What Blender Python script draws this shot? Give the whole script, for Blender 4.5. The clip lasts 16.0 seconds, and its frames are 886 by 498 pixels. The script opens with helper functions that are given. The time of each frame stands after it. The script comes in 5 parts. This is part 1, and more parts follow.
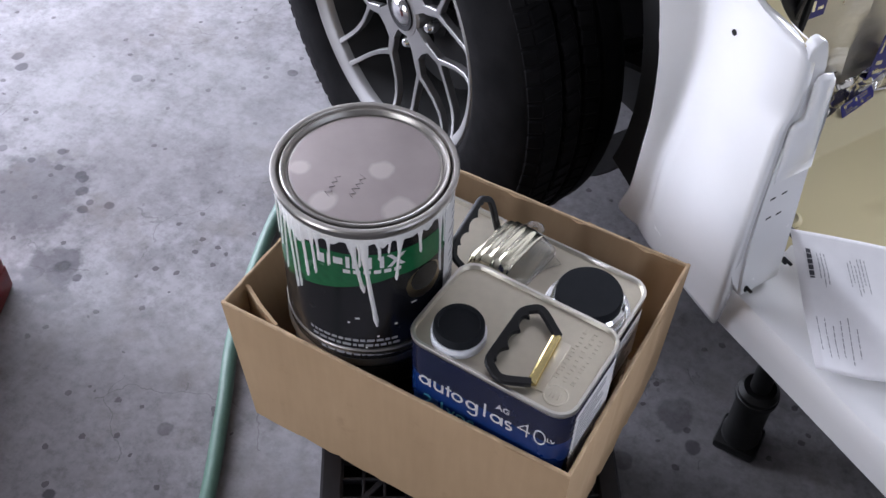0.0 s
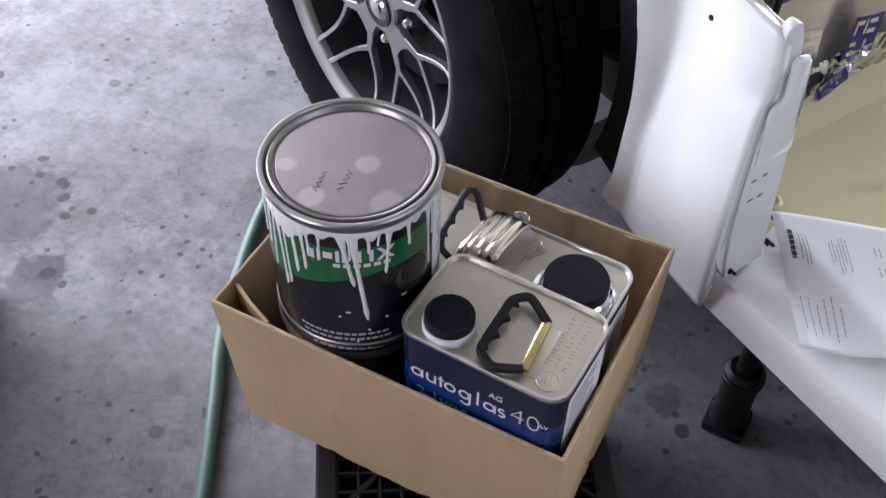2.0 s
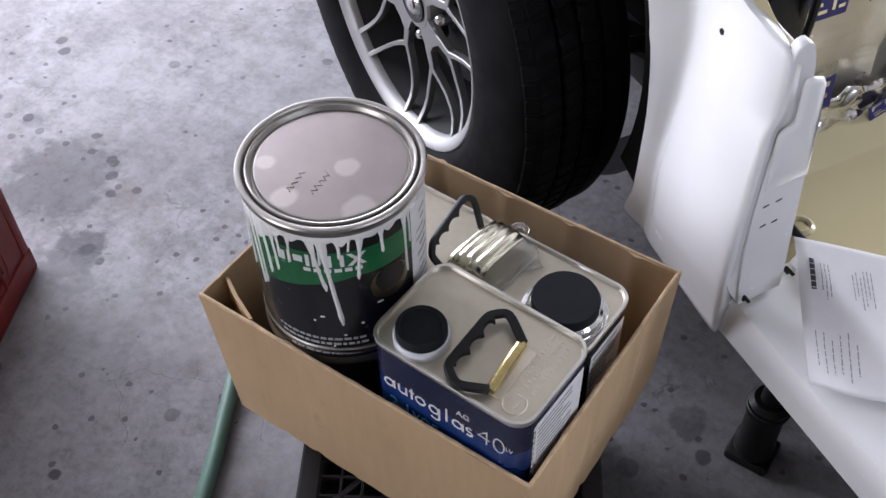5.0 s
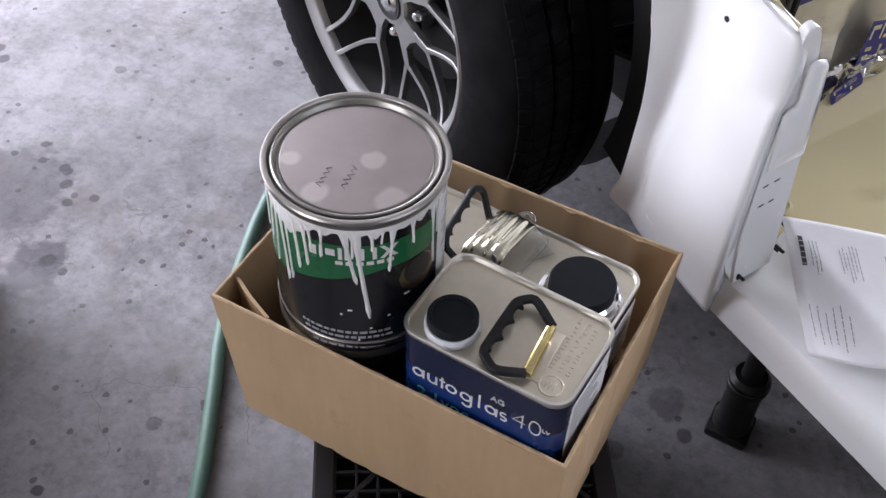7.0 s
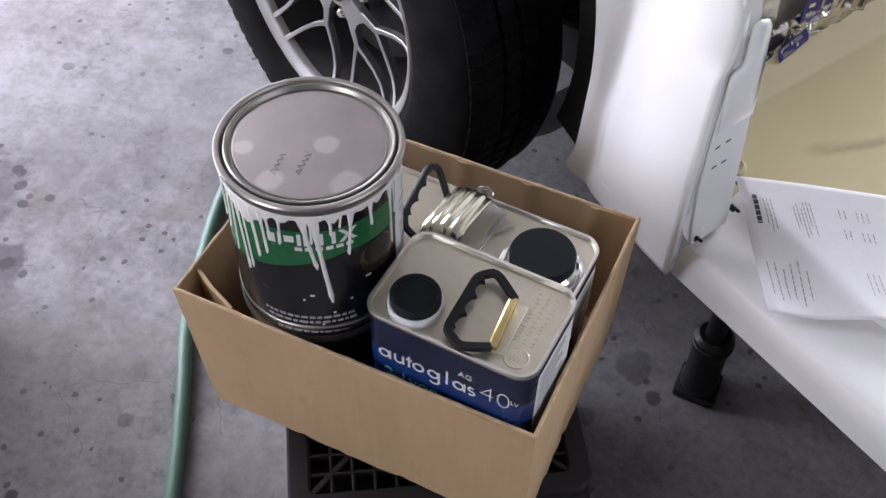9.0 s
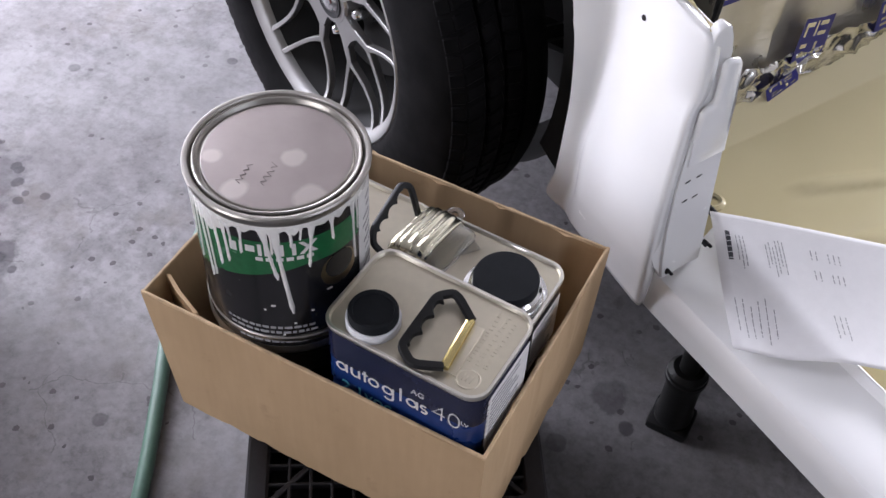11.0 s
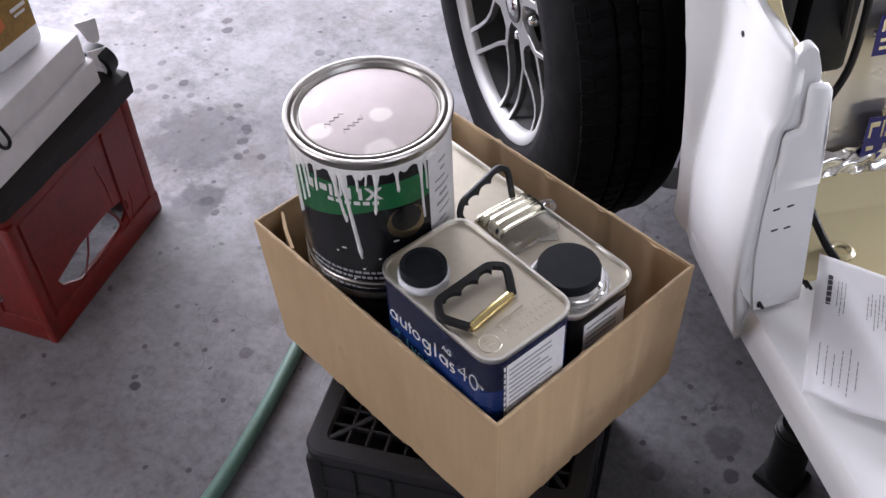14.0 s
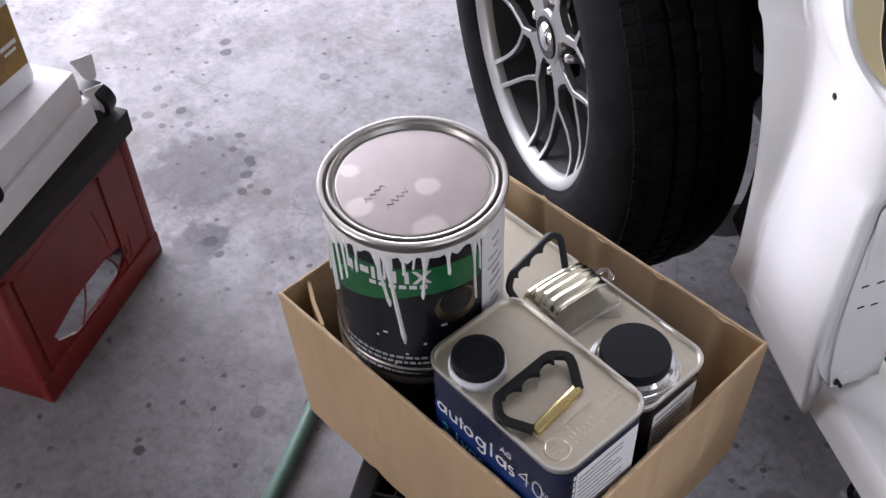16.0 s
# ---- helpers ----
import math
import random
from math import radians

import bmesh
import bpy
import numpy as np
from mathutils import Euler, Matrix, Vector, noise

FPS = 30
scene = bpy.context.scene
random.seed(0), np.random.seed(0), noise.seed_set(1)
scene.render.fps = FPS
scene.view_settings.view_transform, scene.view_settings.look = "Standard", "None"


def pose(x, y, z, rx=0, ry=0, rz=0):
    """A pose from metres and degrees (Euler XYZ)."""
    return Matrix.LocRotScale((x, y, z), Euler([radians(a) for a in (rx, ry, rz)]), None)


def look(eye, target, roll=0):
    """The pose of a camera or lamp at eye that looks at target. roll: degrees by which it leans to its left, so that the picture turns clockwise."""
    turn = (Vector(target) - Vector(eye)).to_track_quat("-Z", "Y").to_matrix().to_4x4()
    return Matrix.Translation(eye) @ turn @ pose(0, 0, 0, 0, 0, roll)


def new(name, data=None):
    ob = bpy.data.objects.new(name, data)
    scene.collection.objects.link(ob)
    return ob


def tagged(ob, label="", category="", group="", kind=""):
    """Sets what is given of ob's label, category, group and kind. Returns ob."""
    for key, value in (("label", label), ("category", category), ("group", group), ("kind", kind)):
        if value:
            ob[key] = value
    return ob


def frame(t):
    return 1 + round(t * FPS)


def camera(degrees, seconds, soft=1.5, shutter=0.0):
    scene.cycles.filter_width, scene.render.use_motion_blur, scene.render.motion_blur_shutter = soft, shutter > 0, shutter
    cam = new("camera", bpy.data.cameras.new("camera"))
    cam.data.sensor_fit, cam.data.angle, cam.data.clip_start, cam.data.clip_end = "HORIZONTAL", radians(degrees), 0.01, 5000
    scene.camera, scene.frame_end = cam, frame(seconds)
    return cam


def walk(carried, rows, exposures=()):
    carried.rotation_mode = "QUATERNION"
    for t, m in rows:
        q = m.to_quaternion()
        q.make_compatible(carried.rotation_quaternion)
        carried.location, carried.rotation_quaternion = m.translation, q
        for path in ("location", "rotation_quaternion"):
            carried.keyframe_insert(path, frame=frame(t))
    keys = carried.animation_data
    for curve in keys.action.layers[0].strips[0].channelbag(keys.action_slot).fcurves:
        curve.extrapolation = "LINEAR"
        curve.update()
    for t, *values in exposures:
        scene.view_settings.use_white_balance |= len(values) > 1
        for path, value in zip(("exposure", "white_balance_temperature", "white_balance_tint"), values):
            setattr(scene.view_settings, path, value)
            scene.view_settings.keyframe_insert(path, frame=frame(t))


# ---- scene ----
cam = camera(44.7, 16.0, soft=1.5)
# seconds, eye x y z in metres, heading, pitch and roll in degrees
PATH = [
    (0, 0.1297, -0.5025, 1.3228, 28.29, -48.03, 2.29),
    (0.5, 0.1205, -0.4954, 1.3220, 26.38, -48.85, 2.69),
    (1, 0.1249, -0.5065, 1.3204, 26.84, -49.00, 2.85),
    (1.5, 0.1328, -0.5155, 1.3189, 26.71, -48.42, 1.28),
    (2, 0.1276, -0.5155, 1.3253, 26.66, -48.11, 1.61),
    (2.5, 0.1396, -0.4972, 1.3200, 27.63, -48.08, -0.18),
    (3, 0.1964, -0.4506, 1.3268, 30.00, -47.83, 0.34),
    (3.5, 0.2563, -0.3789, 1.3135, 34.06, -47.52, 0.27),
    (4, 0.2665, -0.3535, 1.3071, 38.75, -48.57, -2.70),
    (4.2, 0.2653, -0.3626, 1.3098, 39.68, -48.80, -3.03),
    (6.3, 0.1126, -0.4996, 1.3211, 26.05, -48.27, 2.72),
    (6.5, 0.1127, -0.5027, 1.3240, 26.27, -48.25, 2.95),
    (7, 0.1196, -0.5014, 1.3163, 26.96, -48.51, 2.79),
    (7.5, 0.1270, -0.5000, 1.3194, 26.54, -50.19, 1.99),
    (8, 0.1329, -0.5042, 1.3193, 25.68, -50.10, 1.64),
    (8.5, 0.1368, -0.5023, 1.3209, 24.35, -49.85, 1.60),
    (8.7, 0.1257, -0.5015, 1.3208, 24.15, -49.65, 1.45),
    (10.8, 0.1513, -0.4837, 1.3208, 25.16, -50.36, 2.62),
    (11, 0.1771, -0.4822, 1.3291, 25.79, -48.64, 3.43),
    (11.5, 0.3171, -0.4460, 1.3289, 35.18, -46.97, 1.11),
    (12, 0.3980, -0.4313, 1.3184, 41.91, -46.66, 2.55),
    (12.5, 0.4151, -0.4212, 1.3140, 49.13, -46.27, -3.27),
    (13, 0.4152, -0.4241, 1.3167, 49.64, -45.99, -3.20),
    (13.5, 0.4193, -0.4232, 1.3174, 48.90, -45.77, -2.87),
    (14, 0.4230, -0.4199, 1.3163, 49.33, -45.76, -2.91),
    (14.5, 0.4199, -0.4225, 1.3162, 48.81, -45.95, -2.03),
    (15, 0.4060, -0.4363, 1.3244, 48.69, -46.02, -0.01),
    (15.5, 0.3858, -0.4335, 1.3227, 49.49, -46.04, -0.37),
    (16, 0.2727, -0.3726, 1.2971, 47.82, -46.34, -2.32),
]


def stance(x, y, z, heading, pitch, roll):
    return pose(x, y, z, 0, 0, heading) @ pose(0, 0, 0, 90 + pitch) @ pose(0, 0, 0, 0, 0, roll)


walk(cam, [(t, stance(*row)) for t, *row in PATH], [(0.0, 0.62, 6220, 18), (4.0, 0.66, 6360, 18), (16.0, 0.70, 6560, 20)])

# ---- world and light ----
world = bpy.data.worlds.new("sky")
scene.world = world
world.use_nodes = True
wn = world.node_tree.nodes
sky = wn.new("ShaderNodeTexSky")
sky.sky_type, sky.sun_disc = "NISHITA", False
sky.sun_elevation, sky.sun_rotation = radians(38), radians(200)
wn["Background"].inputs["Strength"].default_value = 0.15
world.node_tree.links.new(sky.outputs[0], wn["Background"].inputs["Color"])
sun_data = bpy.data.lights.new("sun", "SUN")
sun_data.energy, sun_data.angle, sun_data.color = 3.0, radians(0.5), (1, 0.95, 0.88)
sun = new("sun", sun_data)
sun.matrix_world = look((-6, 6, 6), (-6 + 0.3, 6 + 0.9, 6 - 0.9))
# sky light entering by the open garage door
door_data = bpy.data.lights.new("door_daylight", "AREA")
door_data.shape, door_data.size, door_data.size_y = "RECTANGLE", 3.4, 2.1
door_data.energy, door_data.color = 150, (0.88, 0.92, 1.0)
door_light = new("door_daylight", door_data)
door_light.matrix_world = look((-2.55, 1.1, 1.2), (0, 1.1, 1.1))

# and by an unseen window, assumed behind the car to light its inside
win_data = bpy.data.lights.new("window_daylight", "AREA")
win_data.shape, win_data.size, win_data.size_y = "RECTANGLE", 3.1, 1.05
win_data.energy, win_data.color = 360, (0.88, 0.93, 1.0)
win_light = new("window_daylight", win_data)
win_light.matrix_world = look((0.8, 4.36, 1.95), (0.8, 0, 0.7))


# fill lamp for fender and box front, in an added unseen opening behind
rear_data = bpy.data.lights.new("rear_fill", "AREA")
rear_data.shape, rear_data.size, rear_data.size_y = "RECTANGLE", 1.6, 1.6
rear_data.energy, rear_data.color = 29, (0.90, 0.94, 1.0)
rear_light = new("rear_fill", rear_data)
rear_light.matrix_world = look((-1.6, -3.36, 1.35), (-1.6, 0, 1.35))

# fill lamp for sill and hinge post, in an added unseen east window
east_data = bpy.data.lights.new("east_fill", "AREA")
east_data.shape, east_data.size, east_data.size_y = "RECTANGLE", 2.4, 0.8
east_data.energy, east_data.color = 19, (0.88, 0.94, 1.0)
east_light = new("east_fill", east_data)
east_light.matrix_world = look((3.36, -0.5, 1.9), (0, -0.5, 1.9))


# ---- materials ----
class Mat:
    """A small builder round one Principled material."""

    def __init__(self, name, rough=0.5, metal=0.0, spec=0.5):
        self.m = bpy.data.materials.new(name)
        self.m.use_nodes = True
        self.t = self.m.node_tree
        self.b = self.t.nodes["Principled BSDF"]
        self.b.inputs["Roughness"].default_value = rough
        self.b.inputs["Metallic"].default_value = metal
        self.b.inputs["Specular IOR Level"].default_value = spec
        self.pos = self.t.nodes.new("ShaderNodeTexCoord").outputs["Object"]

    def node(self, kind, **values):
        n = self.t.nodes.new(kind)
        for k, v in values.items():
            n.inputs[k.replace("_", " ")].default_value = v
        return n

    def link(self, a, b):
        self.t.links.new(a, b)

    def noise(self, scale, detail=4, stretch=None, rough=0.55):
        n = self.node("ShaderNodeTexNoise", Scale=scale, Detail=detail, Roughness=rough)
        if stretch:
            mp = self.node("ShaderNodeMapping", Scale=stretch)
            self.link(self.pos, mp.inputs["Vector"])
            self.link(mp.outputs[0], n.inputs["Vector"])
        else:
            self.link(self.pos, n.inputs["Vector"])
        return n.outputs["Fac"]

    def ramp(self, fac, *stops):
        r = self.t.nodes.new("ShaderNodeValToRGB")
        e = r.color_ramp.elements
        while len(e) < len(stops):
            e.new(0.5)
        for el, (p, c) in zip(e, stops):
            el.position, el.color = p, (*c, 1) if len(c) == 3 else c
        self.link(fac, r.inputs[0])
        return r.outputs[0]

    def mix(self, fac, a, b, blend="MIX"):
        n = self.t.nodes.new("ShaderNodeMix")
        n.data_type, n.blend_type = "RGBA", blend
        for v, s in ((fac, n.inputs[0]), (a, n.inputs[6]), (b, n.inputs[7])):
            if isinstance(v, (int, float)):
                s.default_value = v
            elif isinstance(v, tuple):
                s.default_value = (*v, 1)
            else:
                self.link(v, s)
        return n.outputs[2]

    def math(self, op, a, b=0.0):
        n = self.t.nodes.new("ShaderNodeMath")
        n.operation = op
        for v, s in ((a, n.inputs[0]), (b, n.inputs[1])):
            if isinstance(v, (int, float)):
                s.default_value = v
            else:
                self.link(v, s)
        return n.outputs[0]

    def color(self, c):
        if isinstance(c, tuple):
            self.b.inputs["Base Color"].default_value = (*c, 1)
        else:
            self.link(c, self.b.inputs["Base Color"])
        return self

    def rough(self, fac, lo, hi):
        n = self.node("ShaderNodeMapRange", To_Min=lo, To_Max=hi)
        self.link(fac, n.inputs["Value"])
        self.link(n.outputs[0], self.b.inputs["Roughness"])
        return self

    def bump(self, fac, strength=0.3, distance=0.001):
        n = self.node("ShaderNodeBump", Strength=strength, Distance=distance)
        self.link(fac, n.inputs["Height"])
        old = self.b.inputs["Normal"].links
        if old:
            self.link(old[0].from_socket, n.inputs["Normal"])
        self.link(n.outputs[0], self.b.inputs["Normal"])
        return self


def speckled(name, c, rough=0.5, metal=0.0, scale=40, amount=0.25, bump=0.1, spec=0.5):
    """A surface of one colour, mottled at two scales, with uneven gloss and fine relief."""
    m = Mat(name, rough, metal, spec)
    dark = tuple(v * (1 - amount) for v in c)
    lite = tuple(min(1, v * (1 + amount * 0.5)) for v in c)
    big = m.ramp(m.noise(scale * 0.2, 3), (0.3, dark), (0.7, lite))
    fine = m.ramp(m.noise(scale * 4, 5), (0.35, dark), (0.65, lite))
    m.color(m.mix(0.35, big, fine))
    m.rough(m.noise(scale, 4), max(0.02, rough - 0.1), min(1, rough + 0.12))
    if bump:
        m.bump(m.noise(scale * 8, 4), bump, 0.0006)
    return m.m


def concrete():
    m = Mat("concrete", 0.7, spec=0.14)
    cloud = m.ramp(m.noise(1.6, 6), (0.3, (0.10, 0.093, 0.09)), (0.7, (0.185, 0.175, 0.171)))
    grain = m.ramp(m.noise(90, 6), (0.3, (0.065, 0.06, 0.06)), (0.7, (0.25, 0.238, 0.238)))
    col = m.mix(0.32, cloud, grain)
    mott = m.ramp(m.noise(14, 6, rough=0.7), (0.40, (0.058, 0.054, 0.053)), (0.60, (0.205, 0.195, 0.191)))
    broad = m.ramp(m.noise(1.1, 3), (0.42, (0.12, 0.12, 0.12)), (0.60, (0.55, 0.55, 0.55)))
    col = m.mix(broad, col, mott)
    fleck = m.ramp(m.noise(48, 6, rough=0.75), (0.34, (0.04, 0.036, 0.035)), (0.54, (0.195, 0.185, 0.182)))
    col = m.mix(0.3, col, fleck)
    # pits and small dark spots
    vor = m.node("ShaderNodeTexVoronoi", Scale=9.0, Randomness=1.0)
    m.link(m.pos, vor.inputs["Vector"])
    spot = m.math("LESS_THAN", m.math("ADD", vor.outputs["Distance"], m.math("MULTIPLY", m.noise(60, 3), 0.18)), 0.092)
    keep = m.math("GREATER_THAN", m.noise(2.3, 2), 0.58)
    col = m.mix(m.math("MULTIPLY", m.math("MULTIPLY", spot, keep), 0.4), col, (0.045, 0.032, 0.032))
    vor = m.node("ShaderNodeTexVoronoi", Scale=26.0, Randomness=1.0)
    m.link(m.pos, vor.inputs["Vector"])
    spot = m.math("LESS_THAN", m.math("ADD", vor.outputs["Distance"], m.math("MULTIPLY", m.noise(120, 3), 0.2)), 0.23)
    keep = m.math("GREATER_THAN", m.noise(4.1, 3), 0.46)
    col = m.mix(m.math("MULTIPLY", m.math("MULTIPLY", spot, keep), 0.8), col, (0.04, 0.036, 0.036))
    # worn clouds and brown grime
    cloud = m.ramp(m.noise(3.2, 6, rough=0.65), (0.42, (0, 0, 0)), (0.62, (1, 1, 1)))
    col = m.mix(m.math("MULTIPLY", cloud, 0.4), col, (0.075, 0.068, 0.064))
    # oil marks, damp rings and painted shade: x, y, radius, depth of tone
    warp = m.noise(26, 5)
    for x, y, r, k in STAINS_AND_SHADE:
        d = m.node("ShaderNodeVectorMath")
        d.operation = "DISTANCE"
        m.link(m.pos, d.inputs[0])
        d.inputs[1].default_value = (x, y, 0)
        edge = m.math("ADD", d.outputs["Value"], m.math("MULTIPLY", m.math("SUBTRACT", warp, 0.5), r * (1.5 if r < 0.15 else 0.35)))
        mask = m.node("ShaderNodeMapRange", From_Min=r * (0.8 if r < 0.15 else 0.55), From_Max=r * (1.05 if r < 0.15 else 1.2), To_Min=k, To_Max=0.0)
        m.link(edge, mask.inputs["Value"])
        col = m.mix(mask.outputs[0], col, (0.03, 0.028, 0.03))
    dirt = m.ramp(m.noise(5.5, 7, rough=0.7), (0.52, (0, 0, 0)), (0.75, (1, 1, 1)))
    col = m.mix(m.math("MULTIPLY", dirt, 0.75), col, (0.078, 0.064, 0.05))
    # pale worn patches with ragged edges
    worn = m.ramp(m.noise(2.6, 8, rough=0.68), (0.50, (0, 0, 0)), (0.58, (1, 1, 1)))
    col = m.mix(m.math("MULTIPLY", worn, 0.22), col, (0.25, 0.24, 0.235))
    col = m.mix(1.0, col, (1.50, 1.53, 1.61), "MULTIPLY")
    # hairline scratches and crazing
    craze = m.node("ShaderNodeTexVoronoi", Scale=5.0, Randomness=1.0)
    craze.feature = "DISTANCE_TO_EDGE"
    bent = m.node("ShaderNodeVectorMath")
    bent.operation = "ADD"
    tint = m.node("ShaderNodeTexNoise", Scale=9.0, Detail=4.0)
    m.link(m.pos, tint.inputs["Vector"])
    soft = m.node("ShaderNodeVectorMath")
    soft.operation = "SCALE"
    soft.inputs["Scale"].default_value = 0.16
    m.link(tint.outputs["Color"], soft.inputs[0])
    m.link(m.pos, bent.inputs[0])
    m.link(soft.outputs[0], bent.inputs[1])
    m.link(bent.outputs[0], craze.inputs["Vector"])
    line = m.math("LESS_THAN", craze.outputs["Distance"], 0.006)
    some = m.math("GREATER_THAN", m.noise(3.7, 3), 0.56)
    col = m.mix(m.math("MULTIPLY", m.math("MULTIPLY", line, some), 0.35), col, (0.06, 0.055, 0.053))
    m.color(col)
    m.rough(m.noise(7, 5), 0.5, 0.8)
    m.bump(m.noise(300, 4), 0.25, 0.0008)
    m.bump(m.noise(30, 4), 0.2, 0.002)
    return m.m


STAINS_AND_SHADE = [
    (-1.311, 0.279, 0.010, 0.7), (-1.302, 0.308, 0.012, 0.8), (-1.302, 0.345, 0.009, 0.7), (-1.267, 0.361, 0.011, 0.8), (-1.222, 0.347, 0.009, 0.8), (-1.254, 0.308, 0.008, 0.7),
    (-1.128, 0.394, 0.008, 0.7), (-1.047, 0.363, 0.009, 0.8), (-0.999, 0.306, 0.010, 0.85), (-1.158, 0.351, 0.008, 0.7), (-1.387, 0.552, 0.013, 0.8), (-0.937, 0.194, 0.012, 0.8), (-0.902, 0.188, 0.010, 0.8),
    (-1.028, 0.338, 0.013, 0.85), (-1.058, 0.367, 0.010, 0.8), (-1.104, 0.362, 0.009, 0.8), (-0.968, 0.336, 0.010, 0.8),
    (-1.00, 0.325, 0.008, 0.7), (-1.358, 0.532, 0.012, 0.8), (-1.358, 0.366, 0.012, 0.7), (-0.908, 0.788, 0.010, 0.85),
    (-0.668, -0.12, 0.010, 0.85), (-0.948, 0.171, 0.06, 0.65), (-0.93, 0.18, 0.02, 0.5), (-0.97, 0.155, 0.018, 0.5),
    # last two here: broad shade and grime painted before the box
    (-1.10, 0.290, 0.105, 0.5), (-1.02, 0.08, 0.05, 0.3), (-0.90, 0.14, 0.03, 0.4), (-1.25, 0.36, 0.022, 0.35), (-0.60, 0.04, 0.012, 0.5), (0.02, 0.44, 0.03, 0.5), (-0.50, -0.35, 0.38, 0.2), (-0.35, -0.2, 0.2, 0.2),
    (0.06, 0.40, 0.012, 0.7), (-0.02, 0.33, 0.015, 0.5), (-1.62, 0.75, 0.03, 0.3), (-1.15, 0.62, 0.012, 0.55),
]


def cardboard():
    m = Mat("cardboard", 0.8, spec=0.25)
    base = m.ramp(m.noise(7, 4), (0.3, (0.395, 0.268, 0.150)), (0.7, (0.465, 0.322, 0.186)))
    fib = m.ramp(m.noise(120, 5, (1, 1, 0.12)), (0.3, (0.30, 0.205, 0.115)), (0.7, (0.49, 0.355, 0.22)))
    col = m.mix(0.13, base, fib)
    scuff = m.ramp(m.noise(22, 6, rough=0.7), (0.60, (0, 0, 0)), (0.78, (1, 1, 1)))
    m.color(m.mix(m.math("MULTIPLY", scuff, 0.5), col, (0.25, 0.15, 0.08)))
    m.bump(m.noise(45, 3, (6, 6, 0.2)), 0.06, 0.001)
    m.bump(m.noise(260, 3), 0.15, 0.0004)
    return m.m


def steel(name, c=(0.43, 0.41, 0.37), rough=0.24, dirt=0.15):
    m = Mat(name, rough, 1.0)
    col = m.ramp(m.noise(14, 5), (0.3, tuple(v * (1 - dirt) for v in c)), (0.7, c))
    m.color(col)
    m.rough(m.noise(30, 5), rough - 0.08, rough + 0.12)
    m.bump(m.noise(12, 2), 0.05, 0.002)
    m.bump(m.noise(400, 3), 0.02, 0.0002)
    return m.m


def lid_metal():
    """Dull tin lid with paler wiped patches."""
    m = Mat("lid_metal", 0.42, 0.7)
    col = m.ramp(m.noise(9, 5), (0.3, (0.320, 0.276, 0.266)), (0.7, (0.430, 0.376, 0.362)))
    warp = m.noise(38, 3)
    for x, y, r in ((-0.050, -0.032, 0.010), (0.016, 0.004, 0.011), (-0.007, -0.056, 0.013), (0.056, -0.031, 0.015)):
        d = m.node("ShaderNodeVectorMath")
        d.operation = "DISTANCE"
        flat = m.node("ShaderNodeMapping", Scale=(1, 1, 0))
        m.link(m.pos, flat.inputs["Vector"])
        m.link(flat.outputs[0], d.inputs[0])
        d.inputs[1].default_value = (x, y, 0)
        edge = m.math("ADD", d.outputs["Value"], m.math("MULTIPLY", m.math("SUBTRACT", warp, 0.5), 0.012))
        mask = m.node("ShaderNodeMapRange", From_Min=r * 0.75, From_Max=r * 1.1, To_Min=0.6, To_Max=0.0)
        m.link(edge, mask.inputs["Value"])
        col = m.mix(mask.outputs[0], col, (0.60, 0.55, 0.52))
    m.color(col)
    m.rough(m.noise(20, 4), 0.28, 0.48)
    m.bump(m.noise(10, 2), 0.15, 0.003)
    return m.m


def foil():
    """Silver insulation foil with fine wrinkles."""
    m = Mat("foil", 0.28, 0.8)
    m.color(m.ramp(m.noise(5, 4), (0.3, (0.52, 0.50, 0.46)), (0.7, (0.78, 0.75, 0.70))))
    m.rough(m.noise(14, 3), 0.2, 0.4)
    m.bump(m.noise(9, 4, rough=0.55), 0.4, 0.010)
    m.bump(m.noise(16, 4, (1, 0.5, 4.5), rough=0.6), 0.5, 0.004)
    return m.m


def car_paint(name, c, rough=0.22):
    m = Mat(name, rough)
    m.color(m.ramp(m.noise(6, 4), (0.3, tuple(v * 0.94 for v in c)), (0.7, c)))
    m.rough(m.noise(40, 4), rough - 0.07, rough + 0.1)
    m.b.inputs["Coat Weight"].default_value = 0.35
    m.b.inputs["Coat Roughness"].default_value = 0.08
    m.bump(m.noise(180, 3), 0.03, 0.0004)
    return m.m


def rubber():
    m = Mat("tyre_rubber", 0.7, spec=0.05)
    m.color(m.ramp(m.noise(25, 5), (0.3, (0.003, 0.003, 0.0033)), (0.75, (0.009, 0.0085, 0.009))))
    m.rough(m.noise(60, 4), 0.5, 0.75)
    m.bump(m.noise(400, 3), 0.2, 0.0005)
    return m.m


def clear_plastic():
    m = Mat("clear_plastic", 0.06)
    m.color((0.95, 0.95, 0.93))
    m.b.inputs["Transmission Weight"].default_value = 0.95
    m.b.inputs["IOR"].default_value = 1.46
    m.bump(m.noise(60, 3), 0.2, 0.002)
    return m.m


CONCRETE = concrete()
CARD = cardboard()
CARD_EDGE = speckled("cardboard_edge", (0.52, 0.37, 0.22), 0.85, scale=300, amount=0.4)
TIN = steel("tinplate", (0.40, 0.38, 0.35), 0.33)
TIN_DULL = speckled("tinplate_satin", (0.64, 0.585, 0.47), 0.36, metal=0.7, scale=25, amount=0.1, bump=0.04)
LID = lid_metal()
SEAM = steel("seam_tin", (0.80, 0.775, 0.71), 0.3, 0.1)
CHROME = steel("chrome", (0.8, 0.8, 0.8), 0.1, 0.05)
BRASS = steel("brass_plating", (0.72, 0.58, 0.26), 0.22, 0.2)
